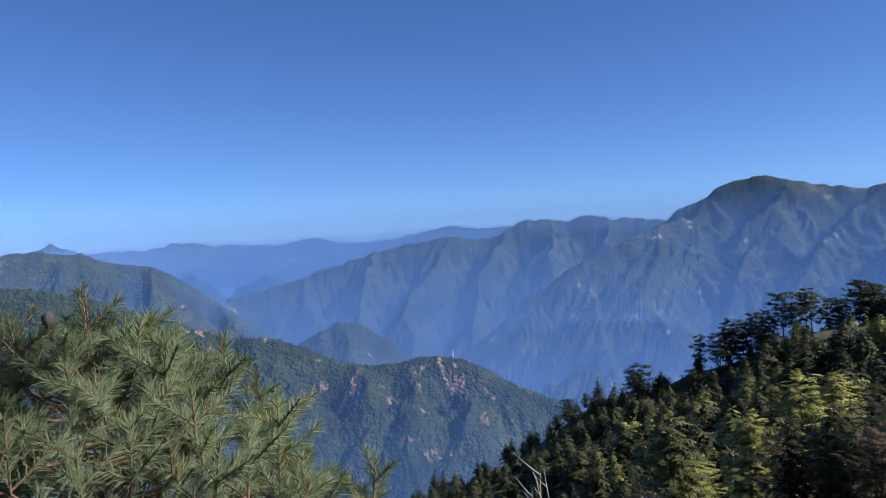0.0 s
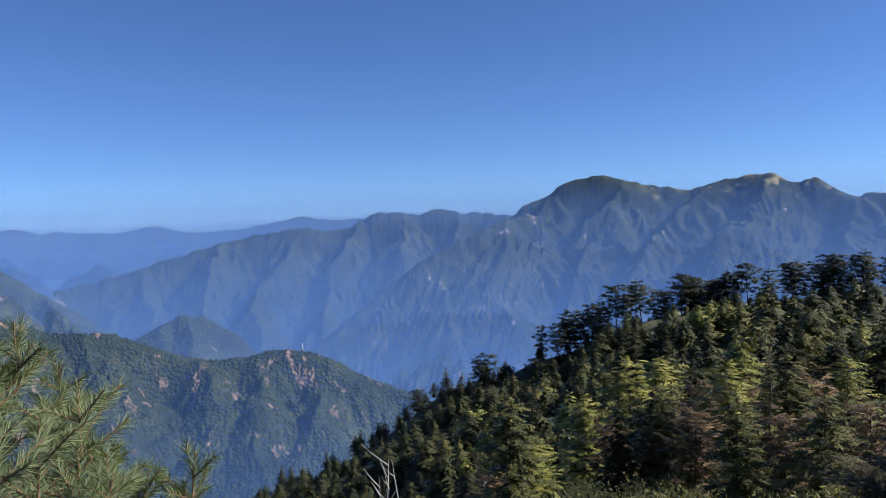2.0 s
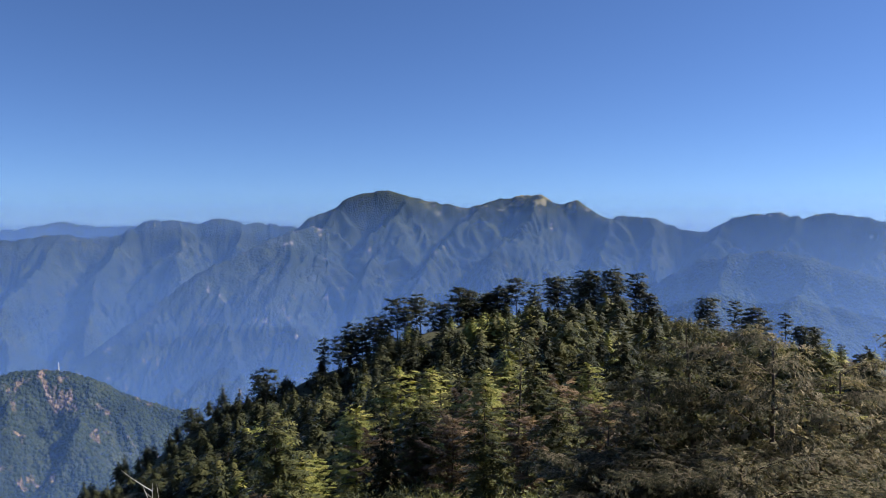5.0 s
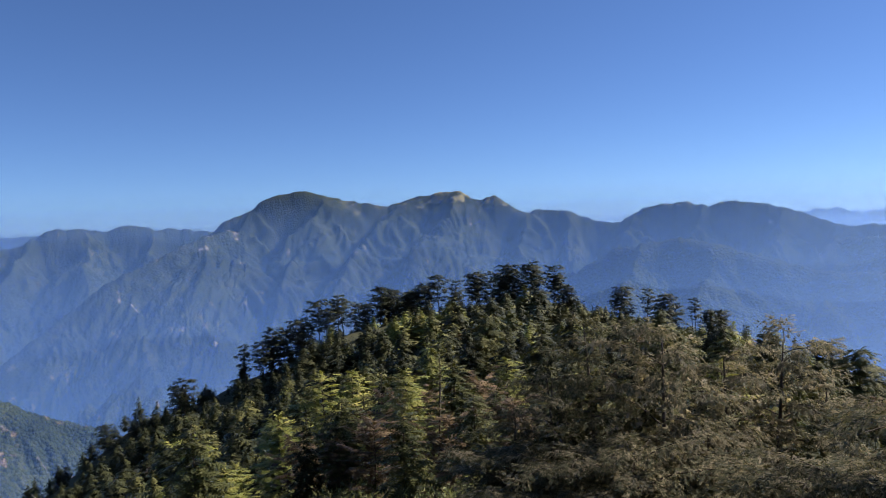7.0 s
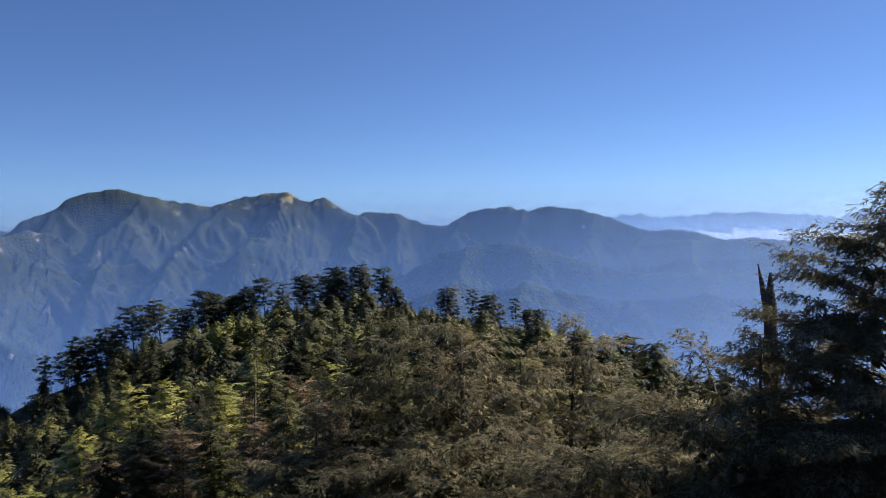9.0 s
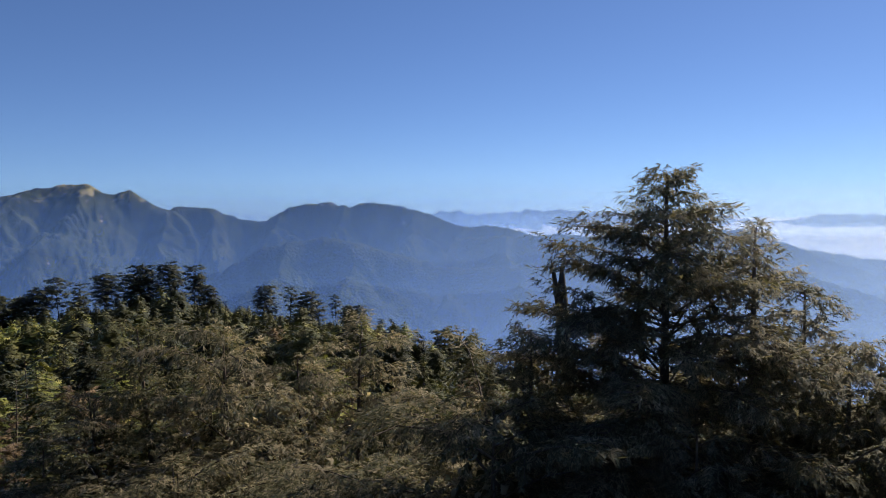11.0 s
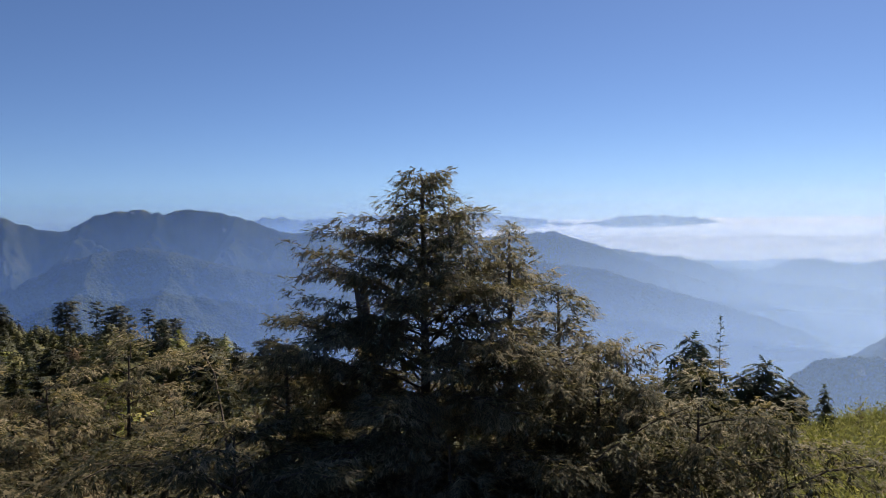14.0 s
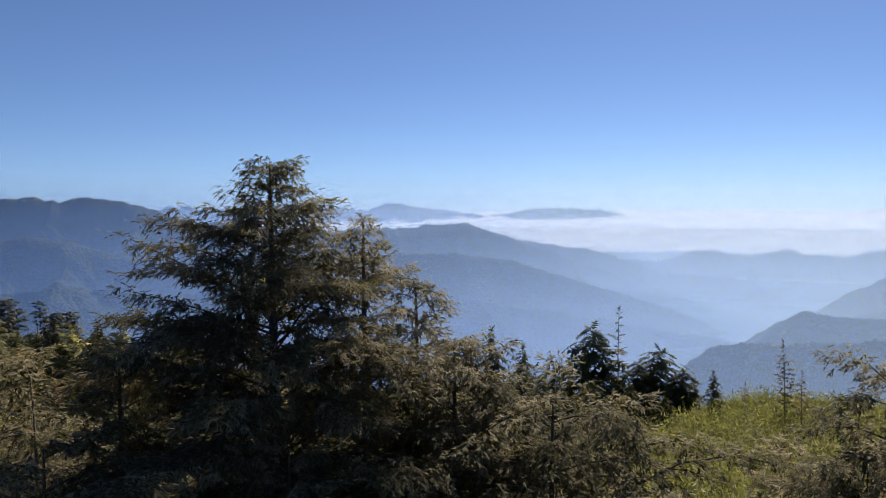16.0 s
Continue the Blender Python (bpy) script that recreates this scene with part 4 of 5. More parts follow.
cypress = tree_thing("cypress_tree", "dark broad cypress with drooping sprays and pale tips", "tree",
                     cypress_form(31, ((0, 0, 0, 4.24, 1.0, 112, 0.2, tiered), (0.26, -0.66, 0.9, 2.9, 0.46, 48, 0.1, plump), (0.42, -0.98, 0.8, 2.5, 0.75, 48, 0.08, plump), (0.3, -1.3, 0.5, 2.4, 0.85, 44, 0.08, plump),
                                       (-0.4, 1.0, 0.4, 2.55, 0.75, 36, 0.1, plump), (-0.75, -0.4, 0.3, 2.1, 0.8, 30, 0.1, plump)), 0.074, 0.044,
                                  ((0, 0, 3.1, 112, 0.95, 0.78, 0.12), (0, 0, 3.42, 118, 0.6, 0.9, 0.1), (0, 0, 2.72, 108, 1.12, 0.5, 0.12), (0, 0, 3.0, 128, 0.95, 0.5, 0.1), (0, 0, 2.5, 118, 1.2, 0.5, 0.2),
                                   (0, 0, 3.35, -68, 0.45, 0.9, 0.15), (0, 0, 3.2, -50, 0.5, 0.8, 0.2), (0, 0, 2.8, 202, 0.95, 0.4, 0.35), (0, 0, 2.4, 185, 1.2, 0.35, 0.35), (0, 0, 2.5, 232, 1.15, 0.4, 0.35),
                                   (0, 0, 2.1, 150, 1.45, 0.4, 0.3), (0, 0, 2.0, 210, 1.4, 0.35, 0.3), (0, 0, 1.9, 175, 1.5, 0.4, 0.3), (0, 0, 1.8, 250, 1.4, 0.35, 0.25), (0.42, -0.98, 2.6, -60, 0.5, 0.7, 0.15), (0.3, -1.3, 2.1, -65, 0.55, 0.7, 0.2), (0.3, -1.3, 2.3, -100, 0.5, 0.6, 0.2)), core=14), L_CYPRESS,
                     None, "", pose(TREE_X, TREE_Y, -4.05), 1.8)
SHRUB_GROUP = "cypress shrubs by the path"
SHRUB_HIGH = (3.0, 3.4, 2.3)
shrub_kinds = [
    tree_thing("cypress_shrub", "bushy young cypress with brownish spray tips", "shrub", cypress_form(41, ((0, 0, 0, 3.0, 1.25, 25, 0.06, broad), (0.5, -0.3, 0.2, 2.2, 0.7, 12, 0.1, plump)), 0.105, 0.068, core=60, forms=LOOSE_SPRAYS), L_CYPRESS, None, SHRUB_GROUP, lift=1.8),
    tree_thing("cypress_shrub", "tall young cypress with brownish spray tips", "shrub", cypress_form(42, ((0, 0, 0, 3.4, 1.5, 25, 0.06, plump), (-0.6, 0.2, 0.2, 2.5, 0.7, 12, 0.1, plump)), 0.105, 0.068, core=60, forms=LOOSE_SPRAYS), L_CYPRESS, None, SHRUB_GROUP, lift=1.8),
    tree_thing("cypress_shrub", "low spreading cypress with brownish spray tips", "shrub", cypress_form(43, ((0, 0, 0, 2.3, 1.5, 25, 0.04, broad), (0.7, 0.5, 0, 1.8, 0.8, 12, 0.1, plump)), 0.105, 0.068, core=60, forms=LOOSE_SPRAYS), L_CYPRESS, None, SHRUB_GROUP, lift=1.8),
]
# kind, turn, reach, height of the top
SHRUBS = [(1, -50.6, 10, -1.45), (0, -55.3, 9.8, -1.5), (0, -46.4, 9.7, -2.15), (2, -49.5, 8.5, -2.7), (2, -44, 8.8, -2.95), (2, -54, 8.3, -2.6), (0, -59.5, 10.8, -2.0), (0, -62, 12, -1.9),
          (0, -71, 8.8, -2.1), (0, -75.5, 8.2, -1.95), (2, -77, 6.7, -1.5), (2, -71.5, 7.0, -2.2), (2, -66.5, 7.2, -2.3),
          (1, -96.0, 8.6, -1.3), (0, -99.6, 8.4, -1.55), (2, -102.4, 8.9, -2.05), (2, -94.5, 7.5, -1.85), (2, -105, 8.7, -2.5), (0, -115, 13.5, -2.3), (2, -113, 12.6, -3.1)]
done = set()
for i, (k, turn, r, top) in enumerate(SHRUBS):
    high = (top - float(ground_z(*pol(turn, r))) + 0.15) / SHRUB_HIGH[k]
    m = stand(turn, r, 0.15, (i * 97) % 360, (i * 37) % 9 - 4, high) @ Matrix.Diagonal((max(1.0, 0.85 / high), max(1.0, 0.85 / high), 1, 1))
    if k in done:
        copy_scaled(shrub_kinds[k], m)
    else:
        shrub_kinds[k].matrix_basis = m
        done.add(k)

# ---- conifers between the path and the hill ----
SLOPE_GROUP = "young conifers on the slope"
MID_KINDS = [
    tree_thing("young_conifer", "dark green young spruce on the slope", "tree", pad_tree(51, 4.5, 1.2, 64, 8, 0.5, spire, 0.15, 0.35, 0.05, 0.013, core=0.55, forms=FINE_BOUGHS), L_DARK, None, SLOPE_GROUP),
    tree_thing("young_conifer", "yellow-green young conifer on the slope", "tree", pad_tree(52, 4.8, 1.8, 72, 8, 0.55, plump, 0.6, 0.2, 0.04, 0.013, core=0.55, forms=FINE_BOUGHS, tilt=0.2), L_YELLOW, None, SLOPE_GROUP),
    tree_thing("young_conifer", "olive green young conifer on the slope", "tree", pad_tree(53, 4.4, 1.5, 64, 8, 0.5, plump, 0.4, 0.35, 0.05, 0.013, core=0.55, forms=FINE_BOUGHS, tilt=0.05), L_OLIVE, None, SLOPE_GROUP),
    tree_thing("broadleaf_shrub", "russet brown leafy shrub on the slope", "shrub", pad_tree(54, 3.2, 1.5, 58, 8, 0.4, broad, 0.7, 0.2, 0.05, 0.013, core=0.55, forms=FINE_BOUGHS, tilt=0.35), L_RUSSET, None, SLOPE_GROUP),
    tree_thing("thin_conifer", "thin sparse conifer with bare top shoots", "tree", pad_tree(55, 5.0, 0.7, 36, 6, 0.34, spire, 0.5, 0.15, 0.12, 0.01, core=0.0, forms=FINE_BOUGHS, tilt=0.3), L_OLIVE, None, SLOPE_GROUP),
    tree_thing("spruce_tree", "blackish conical young spruce on the slope", "tree", pad_tree(56, 4.5, 1.7, 66, 8, 0.55, spire, 0.2, 0.35, 0.03, 0.013, core=0.6, forms=FINE_BOUGHS), L_SPRUCE, None, SLOPE_GROUP),
    tree_thing("spruce_tree", "blackish broad young spruce beyond the meadow", "tree", pad_tree(57, 4.2, 2.3, 72, 8, 0.6, plump, 0.45, 0.3, 0.03, 0.013, core=0.6, forms=FINE_BOUGHS), L_SPRUCE, None, SLOPE_GROUP),
    tree_thing("thin_conifer", "thin brown half-dead conifer in the meadow", "tree", pad_tree(58, 5.0, 1.2, 40, 9, 0.38, spire, 0.5, 0.2, 0.2, 0.011, core=0.0, forms=FINE_BOUGHS, tilt=0.25, clump=0.3), L_RUSSET, None, SLOPE_GROUP),
]
# kind, turn, reach, scale
MID = [(1, -25.4, 42, 1.3), (1, -27.4, 46, 1.25), (1, -22.0, 40, 1.0), (2, -29, 50, 1.0), (3, -31, 36, 1.05), (3, -33.5, 37, 1.0), (4, -35, 24, 0.8), (2, -37, 30, 0.7), (2, -26, 33, 0.8), (3, -24, 30, 0.8), (1, -30.5, 26, 0.6), (0, -41, 45, 0.7), (0, -44, 60, 0.8), (2, -40, 22, 0.6), (2, -63, 24, 0.55), (1, -57, 18, 0.55), (0, -47, 35, 0.6), (3, -46, 20, 0.5), (2, -52, 22, 0.6), (3, -66, 30, 0.5)]
MID += [(2, -84, 30, 0.6), (2, -88, 24, 0.7), (3, -91, 20, 0.6), (0, -82, 34, 0.6), (3, -95, 22, 0.6), (2, -93, 28, 0.7), (3, -98, 24, 0.5), (0, -90, 34, 0.8), (3, -86, 40, 0.9), (2, -94, 44, 0.7)]
MID += [(2, -33, 17, 0.62), (3, -36, 19, 0.7), (2, -39, 17, 0.6), (3, -30, 22, 0.8), (1, -33, 26, 0.8), (2, -36.5, 25, 0.85), (3, -41.5, 20, 0.75), (4, -34.6, 30, 1.0), (2, -28, 27, 0.8), (3, -38, 30, 0.9), (1, -40, 33, 0.8)]
MID += [(2, -74, 20, 0.6), (0, -70, 30, 0.6), (3, -77, 26, 0.6)]
g = np.random.RandomState(8)
for i in range(34):
    turn = g.uniform(-46, -14)
    MID.append((int(g.choice([0, 1, 2, 3, 2, 0])), turn, g.uniform(24, 75), g.uniform(0.6, 1.1) * (1.0 if turn > -38 else 0.6)))
# brush and low conifers between the shrubs and the hill
for i in range(54):
    MID.append((int(g.choice([0, 2, 3, 3, 5])), g.uniform(-72, -42), 11 + 34 * g.rand() ** 1.3, g.uniform(0.3, 0.55)))
for i in range(30):
    MID.append((int(g.choice([0, 2, 3, 5])), g.uniform(-70, -44), g.uniform(60, 150), g.uniform(0.5, 0.9)))
for i in range(16):
    MID.append((int(g.choice([3, 2, 3])), g.uniform(-92, -78), g.uniform(9, 26), g.uniform(0.3, 0.5)))
# blackish spruces on the near side of the hill, and the stand beyond the meadow: kind, turn, reach, rise of the top
SPRUCES = [(5, -47.7, 88, -9.3), (5, -49.1, 86, -9.9), (5, -50.8, 85, -9.3), (5, -52.2, 86, -10.2), (5, -54.6, 84, -10.2), (5, -57.0, 80, -11.0), (5, -46.0, 90, -9.9)]
MID_HIGH = (4.5, 4.8, 4.4, 3.2, 5.0, 4.5, 4.2, 5.0)
MID = [(*k, 1.0) for k in MID]
for k, turn, r, rise in SPRUCES:
    MID.append((k, turn, r, min(max(rising_to(turn, r, rise) + 0.15, 1.0), 9.0) / MID_HIGH[k], 1.0))
# the stand beyond the meadow: kind, turn, reach, height of the top, breadth
BEYOND = [(6, -94.6, 55, -9.3, 0.92), (5, -93.6, 54, -10.4, 0.75), (4, -96.1, 55, -8.0, 0.75), (6, -98.7, 54, -10.5, 1.05), (6, -100.3, 53, -11.5, 1.01), (6, -97.3, 53, -11.2, 0.96), (5, -86.9, 50, -8.5, 0.71), (5, -89.0, 50, -9.6, 0.75),
          (6, -85.4, 49, -10.3, 0.92), (4, -91.6, 50, -9.9, 0.75), (6, -91.0, 49, -11.6, 1.01), (5, -92.5, 52, -11.2, 0.75), (5, -102.6, 52, -11.2, 0.75), (7, -104.4, 51, -11.5, 0.68), (7, -107.1, 48, -8.4, 0.68), (7, -108.1, 47.5, -9.7, 0.68),
          (7, -109.0, 47, -11.4, 0.61), (7, -111.2, 40, -7.5, 0.75), (2, -101.4, 54, -12.6, 0.61)]
BEYOND += [(int(g.choice([6, 6, 5, 2])), -86 - 15.5 * k / 13 + g.uniform(-0.5, 0.5), g.uniform(47, 56), g.uniform(-13.0, -11.8), g.uniform(0.8, 1.1)) for k in range(14)]
for k, turn, r, top, breadth in BEYOND:
    MID.append((k, turn, r, (top - float(ground_z(*pol(turn, r))) + 0.15) / MID_HIGH[k], breadth))
done = set()
for i, (k, turn, r, s, breadth) in enumerate(MID):
    m = stand(turn, r, 0.15, (i * 71) % 360, (i * 37) % 7 - 3, s) @ Matrix.Diagonal((breadth, breadth, 1, 1))
    if k in done:
        copy_scaled(MID_KINDS[k], m)
    else:
        MID_KINDS[k].matrix_basis = m
        done.add(k)


# ---- undergrowth and grass ----
def scatter(name, label, category, lm, forms, count, where, size, seed, lift=0.0):
    g = np.random.RandomState(seed)
    turn, r = where(g, count)
    x, y = -np.sin(np.radians(turn)) * r, np.cos(np.radians(turn)) * r
    at = np.stack([x, y, ground_z(x, y) + lift * g.rand(count)], 1)
    way = np.stack([g.randn(count) * 0.35, g.randn(count) * 0.35, np.ones(count)], 1)
    v, f = spread_forms(forms, at, way, g.uniform(size[0], size[1], count), g)
    return tagged(new(name, mesh_from(name, v, f, lm)), label, category, kind="stuff")


def joined_tuft(seed):
    """A small bush of leaves set all over a low dome."""
    g = np.random.RandomState(seed)
    n = 16
    d = g.randn(n, 3) * (1, 1, 0.6) + (0, 0, 0.25)
    d = d / np.linalg.norm(d, axis=1, keepdims=True)
    at = np.stack([d[:, 2] * 0.7, d[:, 0], d[:, 1]], 1) * g.uniform(0.3, 0.8, (n, 1))
    return spread_forms([tuft_form(1, 0.3, 0, 10, 1)], at, at + g.randn(n, 3) * 0.2, np.full(n, 0.34), g)


def tussock(seed):
    """A loose tussock of narrow leaves, one high along +x."""
    g = np.random.RandomState(seed)
    n = 19
    at = np.stack([g.uniform(0.0, 0.75, n), g.uniform(-0.5, 0.5, n), g.uniform(-0.5, 0.5, n)], 1)
    return spread_forms([tuft_form(1, 0.15, 0, 12, 1)], at, g.randn(n, 3) * 0.8 + (0.6, 0, 0), g.uniform(0.1, 0.2, n), g)


TUSSOCKS = [tussock(k) for k in range(4)]
BUSHY = [joined_tuft(k) for k in range(3)]
scatter("meadow_grass", "yellow-green bamboo grass covering the open slope", "grass", L_GRASS, TUSSOCKS, 7000,
        lambda g, n: (g.uniform(-130, -93, n), np.sqrt(g.uniform(18 ** 2, 67 ** 2, n))), (0.7, 1.9), 61)
scatter("meadow_bamboo", "leafy yellow-green bamboo clumps in the meadow", "undergrowth", L_GRASS, BUSHY, 2600,
        lambda g, n: (g.uniform(-130, -94, n), np.sqrt(g.uniform(20 ** 2, 66 ** 2, n))), (0.5, 1.15), 67)
scatter("slope_shrubs", "olive low shrubs below the meadow", "undergrowth", L_OLIVE, BUSHY, 2500,
        lambda g, n: (g.uniform(-130, -84, n), np.sqrt(g.uniform(64 ** 2, 100 ** 2, n))), (0.6, 1.3), 65)
scatter("path_grass", "pale green low bamboo grass below the path", "grass", L_GRASS, TUSSOCKS, 2400,
        lambda g, n: (g.uniform(-40, -14, n), np.sqrt(g.uniform(9 ** 2, 36 ** 2, n))), (0.35, 0.85), 64)
scatter("undergrowth", "olive brown undergrowth below the shrubs", "undergrowth", L_OLIVE, BUSHY, 2500,
        lambda g, n: (g.uniform(-96, 14, n), np.sqrt(g.uniform(16 ** 2, 75 ** 2, n))), (0.5, 1.1), 62)
scatter("hill_brush", "brownish olive brush on the sunny side of the hill", "undergrowth", L_OLIVE, BUSHY, 3800,
        lambda g, n: (g.uniform(-74, -38, n), np.sqrt(g.uniform(45 ** 2, 262 ** 2, n))), (1.0, 2.2), 66)
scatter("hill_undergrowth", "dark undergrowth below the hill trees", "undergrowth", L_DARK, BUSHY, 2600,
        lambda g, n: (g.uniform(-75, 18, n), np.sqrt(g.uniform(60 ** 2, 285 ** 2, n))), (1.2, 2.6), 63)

# ---- the pine beside the camera ----
PINE_AT = pol(26.6, 4.0)


def needles(base, way, reach, count, long, g):
    """Needles set round a shoot and slanting forward, as narrow blades."""
    f = 0.12 + 0.88 * g.rand(count)
    side = np.cross(way, g.randn(count, 3))
    side = side / np.linalg.norm(side, axis=1, keepdims=True)
    d = way * (0.45 + 0.6 * f)[:, None] + side * g.uniform(0.5, 0.95, (count, 1)) - UP * 0.08
    d = d / np.linalg.norm(d, axis=1, keepdims=True)
    flat = np.cross(d, g.randn(count, 3))
    flat = flat / np.linalg.norm(flat, axis=1, keepdims=True) * 0.0021
    at = base + way * reach * f[:, None]
    return np.stack([at - flat, at + flat, at + d * long * g.uniform(0.75, 1.15, (count, 1))], 1).reshape(-1, 3)


def pine(seed):
    """A pine whose boughs end in an upright shoot with a ring of side shoots, all set with long needles."""
    g = np.random.RandomState(seed)
    high = 3.36
    t = np.linspace(0, 1, 8)
    trunk = np.stack([0.06 * np.sin(t * 3), 0.05 * np.sin(t * 2), t * high], 1)
    lines, radii, blades = [], [], []
    ends = [(trunk[-1] - UP * 0.42, 0.42, 5)]
    for i in range(330):
        deep = 0.1 + 1.7 * ((i + g.rand()) / 330) ** 0.8
        a = i * 2.4 + g.rand() * 0.9
        out = min(0.12 + 1.25 * (deep / 0.95) ** 0.85, 1.5) * math.sqrt(g.uniform(0.12, 1.0))
        end = np.array([math.cos(a) * out, math.sin(a) * out, high - deep - 0.22])
        root = along(trunk, min(max((end[2] - 0.45 * out) / high, 0.05), 0.95))
        bend = (root + end) / 2 + np.array([math.cos(a), math.sin(a), 0]) * 0.12 * out - UP * 0.1 * out
        lines.append(np.stack([root, bend, end])), radii.append(np.array([0.012, 0.009, 0.006]))
        ends.append((end, g.uniform(0.14, 0.34), int(g.choice([3, 4, 5]))))
    for end, tall, ring in ends:
        lean = UP + g.randn(3) * np.array([0.16, 0.16, 0]) + np.array([end[0], end[1], 0]) * 0.12
        lean = lean / np.linalg.norm(lean)
        shoots = [(end, lean, tall)]
        for k in range(ring):
            b = k * 2 * np.pi / ring + g.rand()
            w = np.array([math.cos(b), math.sin(b), g.uniform(0.5, 1.1)])
            shoots.append((end + lean * tall * g.choice([0.05, 0.5]), w / np.linalg.norm(w), tall * g.uniform(0.5, 0.85)))
        for base, w, reach in shoots:
            lines.append(np.stack([base, base + w * reach * 0.5, base + w * reach * 1.04])), radii.append(np.array([0.0065, 0.005, 0.0042]))
            blades.append(needles(base, w, reach, int(70 + 190 * reach), 0.088, g))
    leaves = np.concatenate(blades)
    wood = joined(tubes([trunk], [0.045 * (1 - t) ** 1.3 + 0.004], 8), tubes(lines, radii, 4))
    return wood, (leaves, np.arange(len(leaves)).reshape(-1, 3))


pine_tree = tree_thing("pine_tree", "bushy green pine with long needle tufts and upright shoots", "tree", pine(71), L_PINE, M_PINE_BARK, "",
                       pose(PINE_AT[0], PINE_AT[1], -3.6))

# ---- dead wood ----
sx, sy = pol(-74.4, 18.0)
sz = float(ground_z(sx, sy))
snag = tagged(new("dead_snag"), "broken blackened dead trunk among the cypresses", "dead tree")
snag.matrix_basis = pose(sx, sy, sz - 0.1)
part("stump", mesh_from("stump", *tubes([np.array([(0, 0, 0), (0.05, 0, 2.2), (0.0, 0.05, 4.1), (-0.06, 0.02, 4.8)])], [np.array([0.2, 0.17, 0.13, 0.03])], 9), M_SNAG), snag)
part("splinter", mesh_from("splinter", *tubes([np.array([(-0.05, 0.05, 3.6), (-0.22, 0.15, 4.6), (-0.3, 0.2, 5.0)])], [np.array([0.09, 0.05, 0.01])], 6), M_SNAG), snag)


def dead_tree(name, label, turn, r, high, girth, boughs, mat, seed, lean=3.0):
    """A leafless trunk with a few broken boughs."""
    g = np.random.RandomState(seed)
    x, y = pol(turn, r)
    root = tagged(new(name), label, "dead tree")
    root.matrix_basis = pose(x, y, float(ground_z(x, y)) - 0.2, lean, -lean * 0.6, g.rand() * 360)
    t = np.linspace(0, 1, 7)
    trunk = np.stack([np.sin(t * 3 + seed) * 0.02 * high, np.sin(t * 4) * 0.015 * high, t * high], 1)
    part("trunk", mesh_from("trunk", *tubes([trunk], [girth * (1.05 - t) ** 0.7], 7), mat, True), root)
    for k in range(boughs):
        h, a = g.uniform(0.45, 0.95), g.rand() * 6.28
        c = np.array([np.interp(h, t, trunk[:, j]) for j in range(3)])
        p = limb(c, (math.cos(a), math.sin(a)), high * g.uniform(0.08, 0.2), g.uniform(0.4, 1.2), -0.2, 5, g, 0.1)
        part("bough", mesh_from("bough", *tubes([p], [girth * 0.45 * np.linspace(1, 0.25, 5)], 5), mat, True), root)


WHITE_SNAG = "bleached dead tree with broken boughs on the hillside"
for turn, r, rise, boughs in ((-6.15, 72, -18.6, 6), (-7.5, 76, -18.9, 3), (-5.6, 68, -20.4, 4), (-13.8, 62, -20.6, 3), (-20.6, 78, -17.2, 4)):
    dead_tree("dead_tree", WHITE_SNAG, turn, r, rising_to(turn, r, rise), 0.1, boughs, M_DEAD, int(-turn * 7))
for turn, rise in ((-44.85, -7.0), (-44.2, -7.5), (-45.5, -7.4), (-52.8, -8.0)):
    dead_tree("dead_pole", "thin grey dead trunk standing on the crest", turn, 256, min(rising_to(turn, 256, rise), 11.0), 0.16, 2, M_SNAG, int(-turn * 5))

# a cone on the pine
ring, seg = np.meshgrid(np.linspace(0, np.pi, 9), np.arange(10) * 0.2 * np.pi, indexing="ij")
knob = 1 + 0.16 * np.cos(seg * 5 + ring * 6)
egg = np.stack([np.sin(ring) * np.cos(seg) * knob * 0.03, np.sin(ring) * np.sin(seg) * knob * 0.03, -np.cos(ring) * 0.042], -1).reshape(-1, 3)
cone = part("cone", mesh_from("cone", egg, sheet(9, 10, True), M_SNAG), pine_tree, "dark brown pine cone")
cx, cy = pol(28.5, 3.75)
cone.matrix_basis = pose(cx - PINE_AT[0], cy - PINE_AT[1], -0.35 + 3.6)

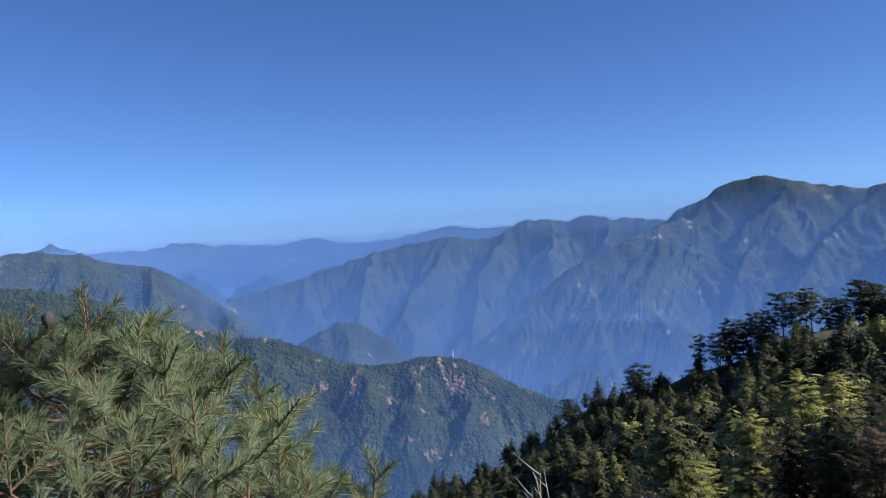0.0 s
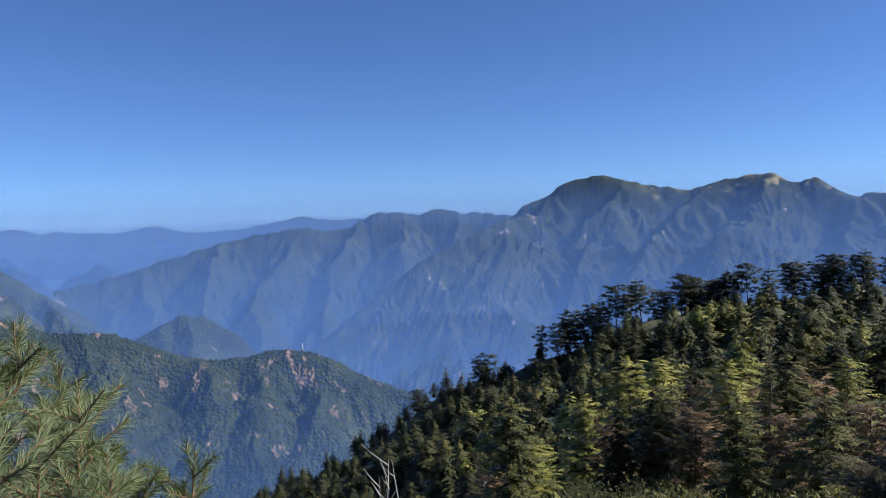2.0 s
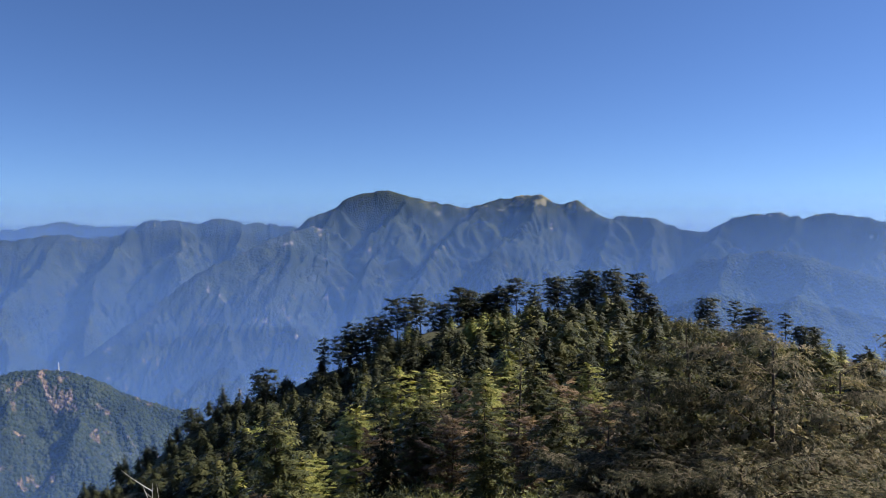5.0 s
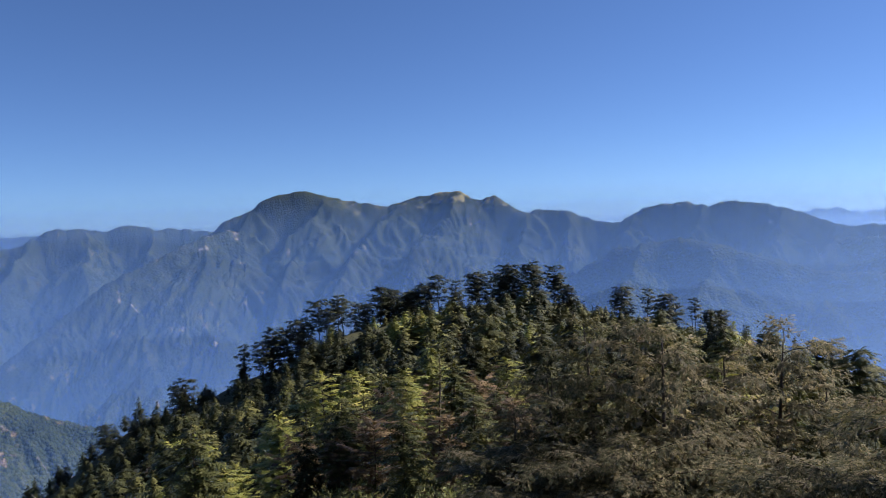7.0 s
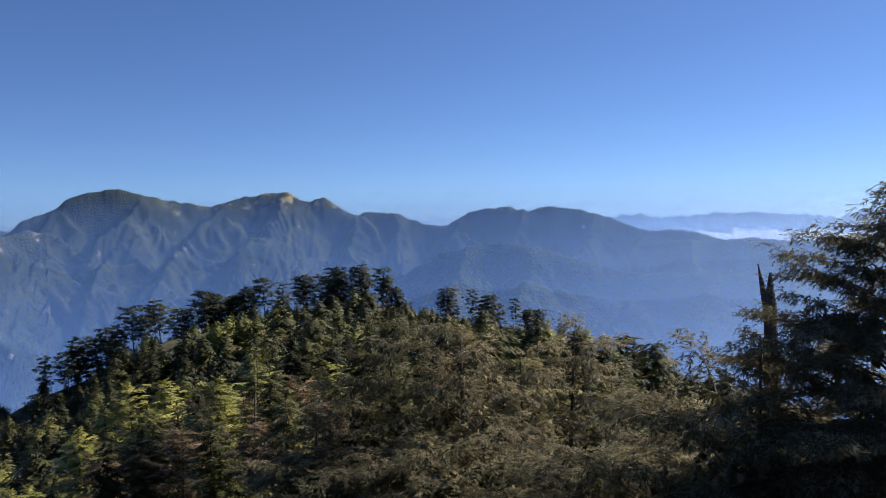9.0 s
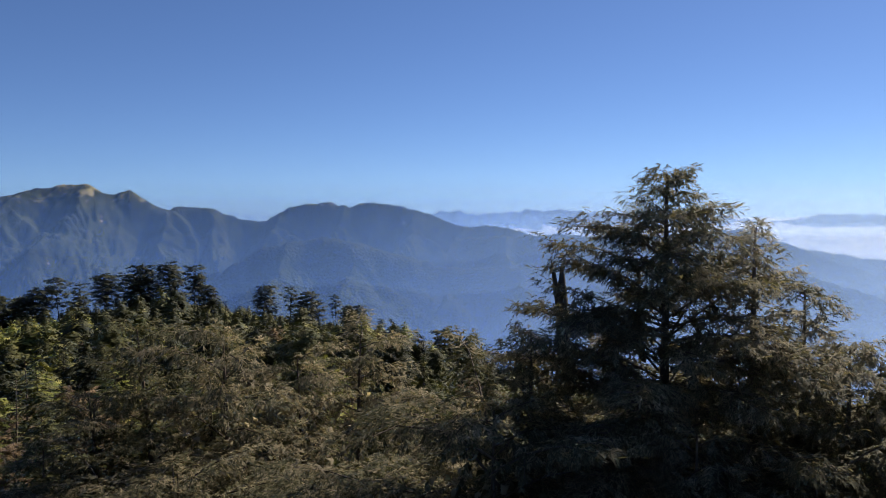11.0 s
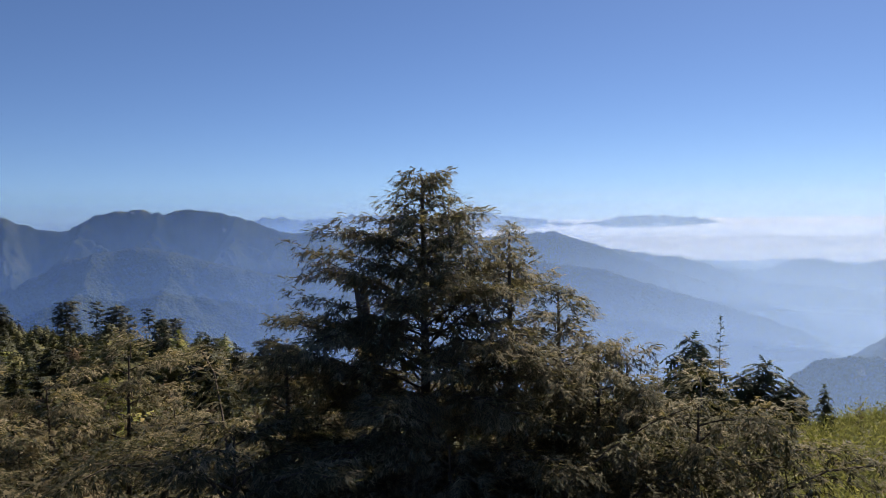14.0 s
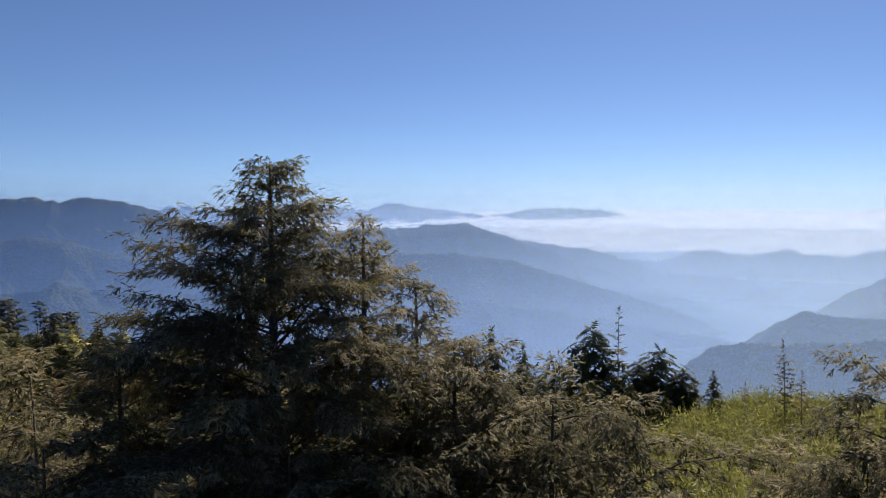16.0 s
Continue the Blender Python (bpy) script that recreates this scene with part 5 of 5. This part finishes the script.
# far houses on the terrace
far_v = SHAPES["mountain_range_far"]
g = np.random.RandomState(77)
M_HOUSE = plain_noise_material("pale_far_walls", (0.26, 0.24, 0.22), (0.42, 0.4, 0.37), 0.05, 0.9, 0.02)
far_turn = np.degrees(np.arctan2(-far_v[:, 0], far_v[:, 1]))
far_rise = np.degrees(np.arctan2(far_v[:, 2], np.hypot(far_v[:, 0], far_v[:, 1])))
for k in range(26):
    tu, ri = g.uniform(13.3, 16.4), -3.1 + g.uniform(-0.12, 0.12)
    c = far_v[np.argmin((far_turn - tu) ** 2 + (far_rise - ri) ** 2)]
    house = tagged(new("far_house"), "tiny pale house on the far terrace", "house", "houses of the far settlement")
    house.matrix_basis = pose(c[0], c[1], c[2] + 1, 0, 0, g.rand() * 90)
    w, d, h = g.uniform(8, 18), g.uniform(6, 9), g.uniform(3, 5)
    box = np.array([(sx * w / 2, sy * d / 2, z) for z in (-6, h) for sx, sy in ((-1, -1), (1, -1), (1, 1), (-1, 1))])
    part("wall", mesh_from("wall", box, [(0, 1, 5, 4), (1, 2, 6, 5), (2, 3, 7, 6), (3, 0, 4, 7)], M_HOUSE), house)
    top = np.array([(-w / 2 - 1, -d / 2 - 1, h), (w / 2 + 1, -d / 2 - 1, h), (w / 2 + 1, d / 2 + 1, h), (-w / 2 - 1, d / 2 + 1, h), (-w / 2, 0, h + 2), (w / 2, 0, h + 2)])
    part("roof", mesh_from("roof", top, [(0, 1, 5), (0, 5, 4), (2, 3, 4), (2, 4, 5), (1, 2, 5), (3, 0, 4)], M_HOUSE), house)

# a pale mast on the knoll of the near ridge
ridge_v = SHAPES["forest_ridge"]
ridge_turn = np.degrees(np.arctan2(-ridge_v[:, 0], ridge_v[:, 1]))
here = ridge_v[np.abs(ridge_turn - -0.35) < 0.25]
top_of_knoll = here[np.argmax(here[:, 2] / np.hypot(here[:, 0], here[:, 1]))]
mast = tagged(new("lattice_mast"), "slender pale mast on the forested knoll", "mast")
mast.matrix_basis = pose(*top_of_knoll)
M_MAST = plain_noise_material("pale_painted_steel", (0.5, 0.5, 0.5), (0.7, 0.7, 0.7), 0.5, 0.5, 0.01)
for sx, sy in ((-1, -1), (1, -1), (0, 1)):
    part("leg", mesh_from("leg", *tubes([np.array([(sx * 1.0, sy * 1.0, -3.0), (sx * 0.6, sy * 0.6, 8.0), (sx * 0.25, sy * 0.25, 16.0)])], [np.array([0.3, 0.25, 0.2])], 5), M_MAST, True), mast)
for z in (4.0, 8.0, 12.0):
    w = 0.95 - z * 0.042
    part("brace", mesh_from("brace", *tubes([np.array([(-w, -w, z), (w, -w, z + 0.3), (0, w, z), (-w, -w, z)])], [np.full(4, 0.14)], 4), M_MAST, True), mast)
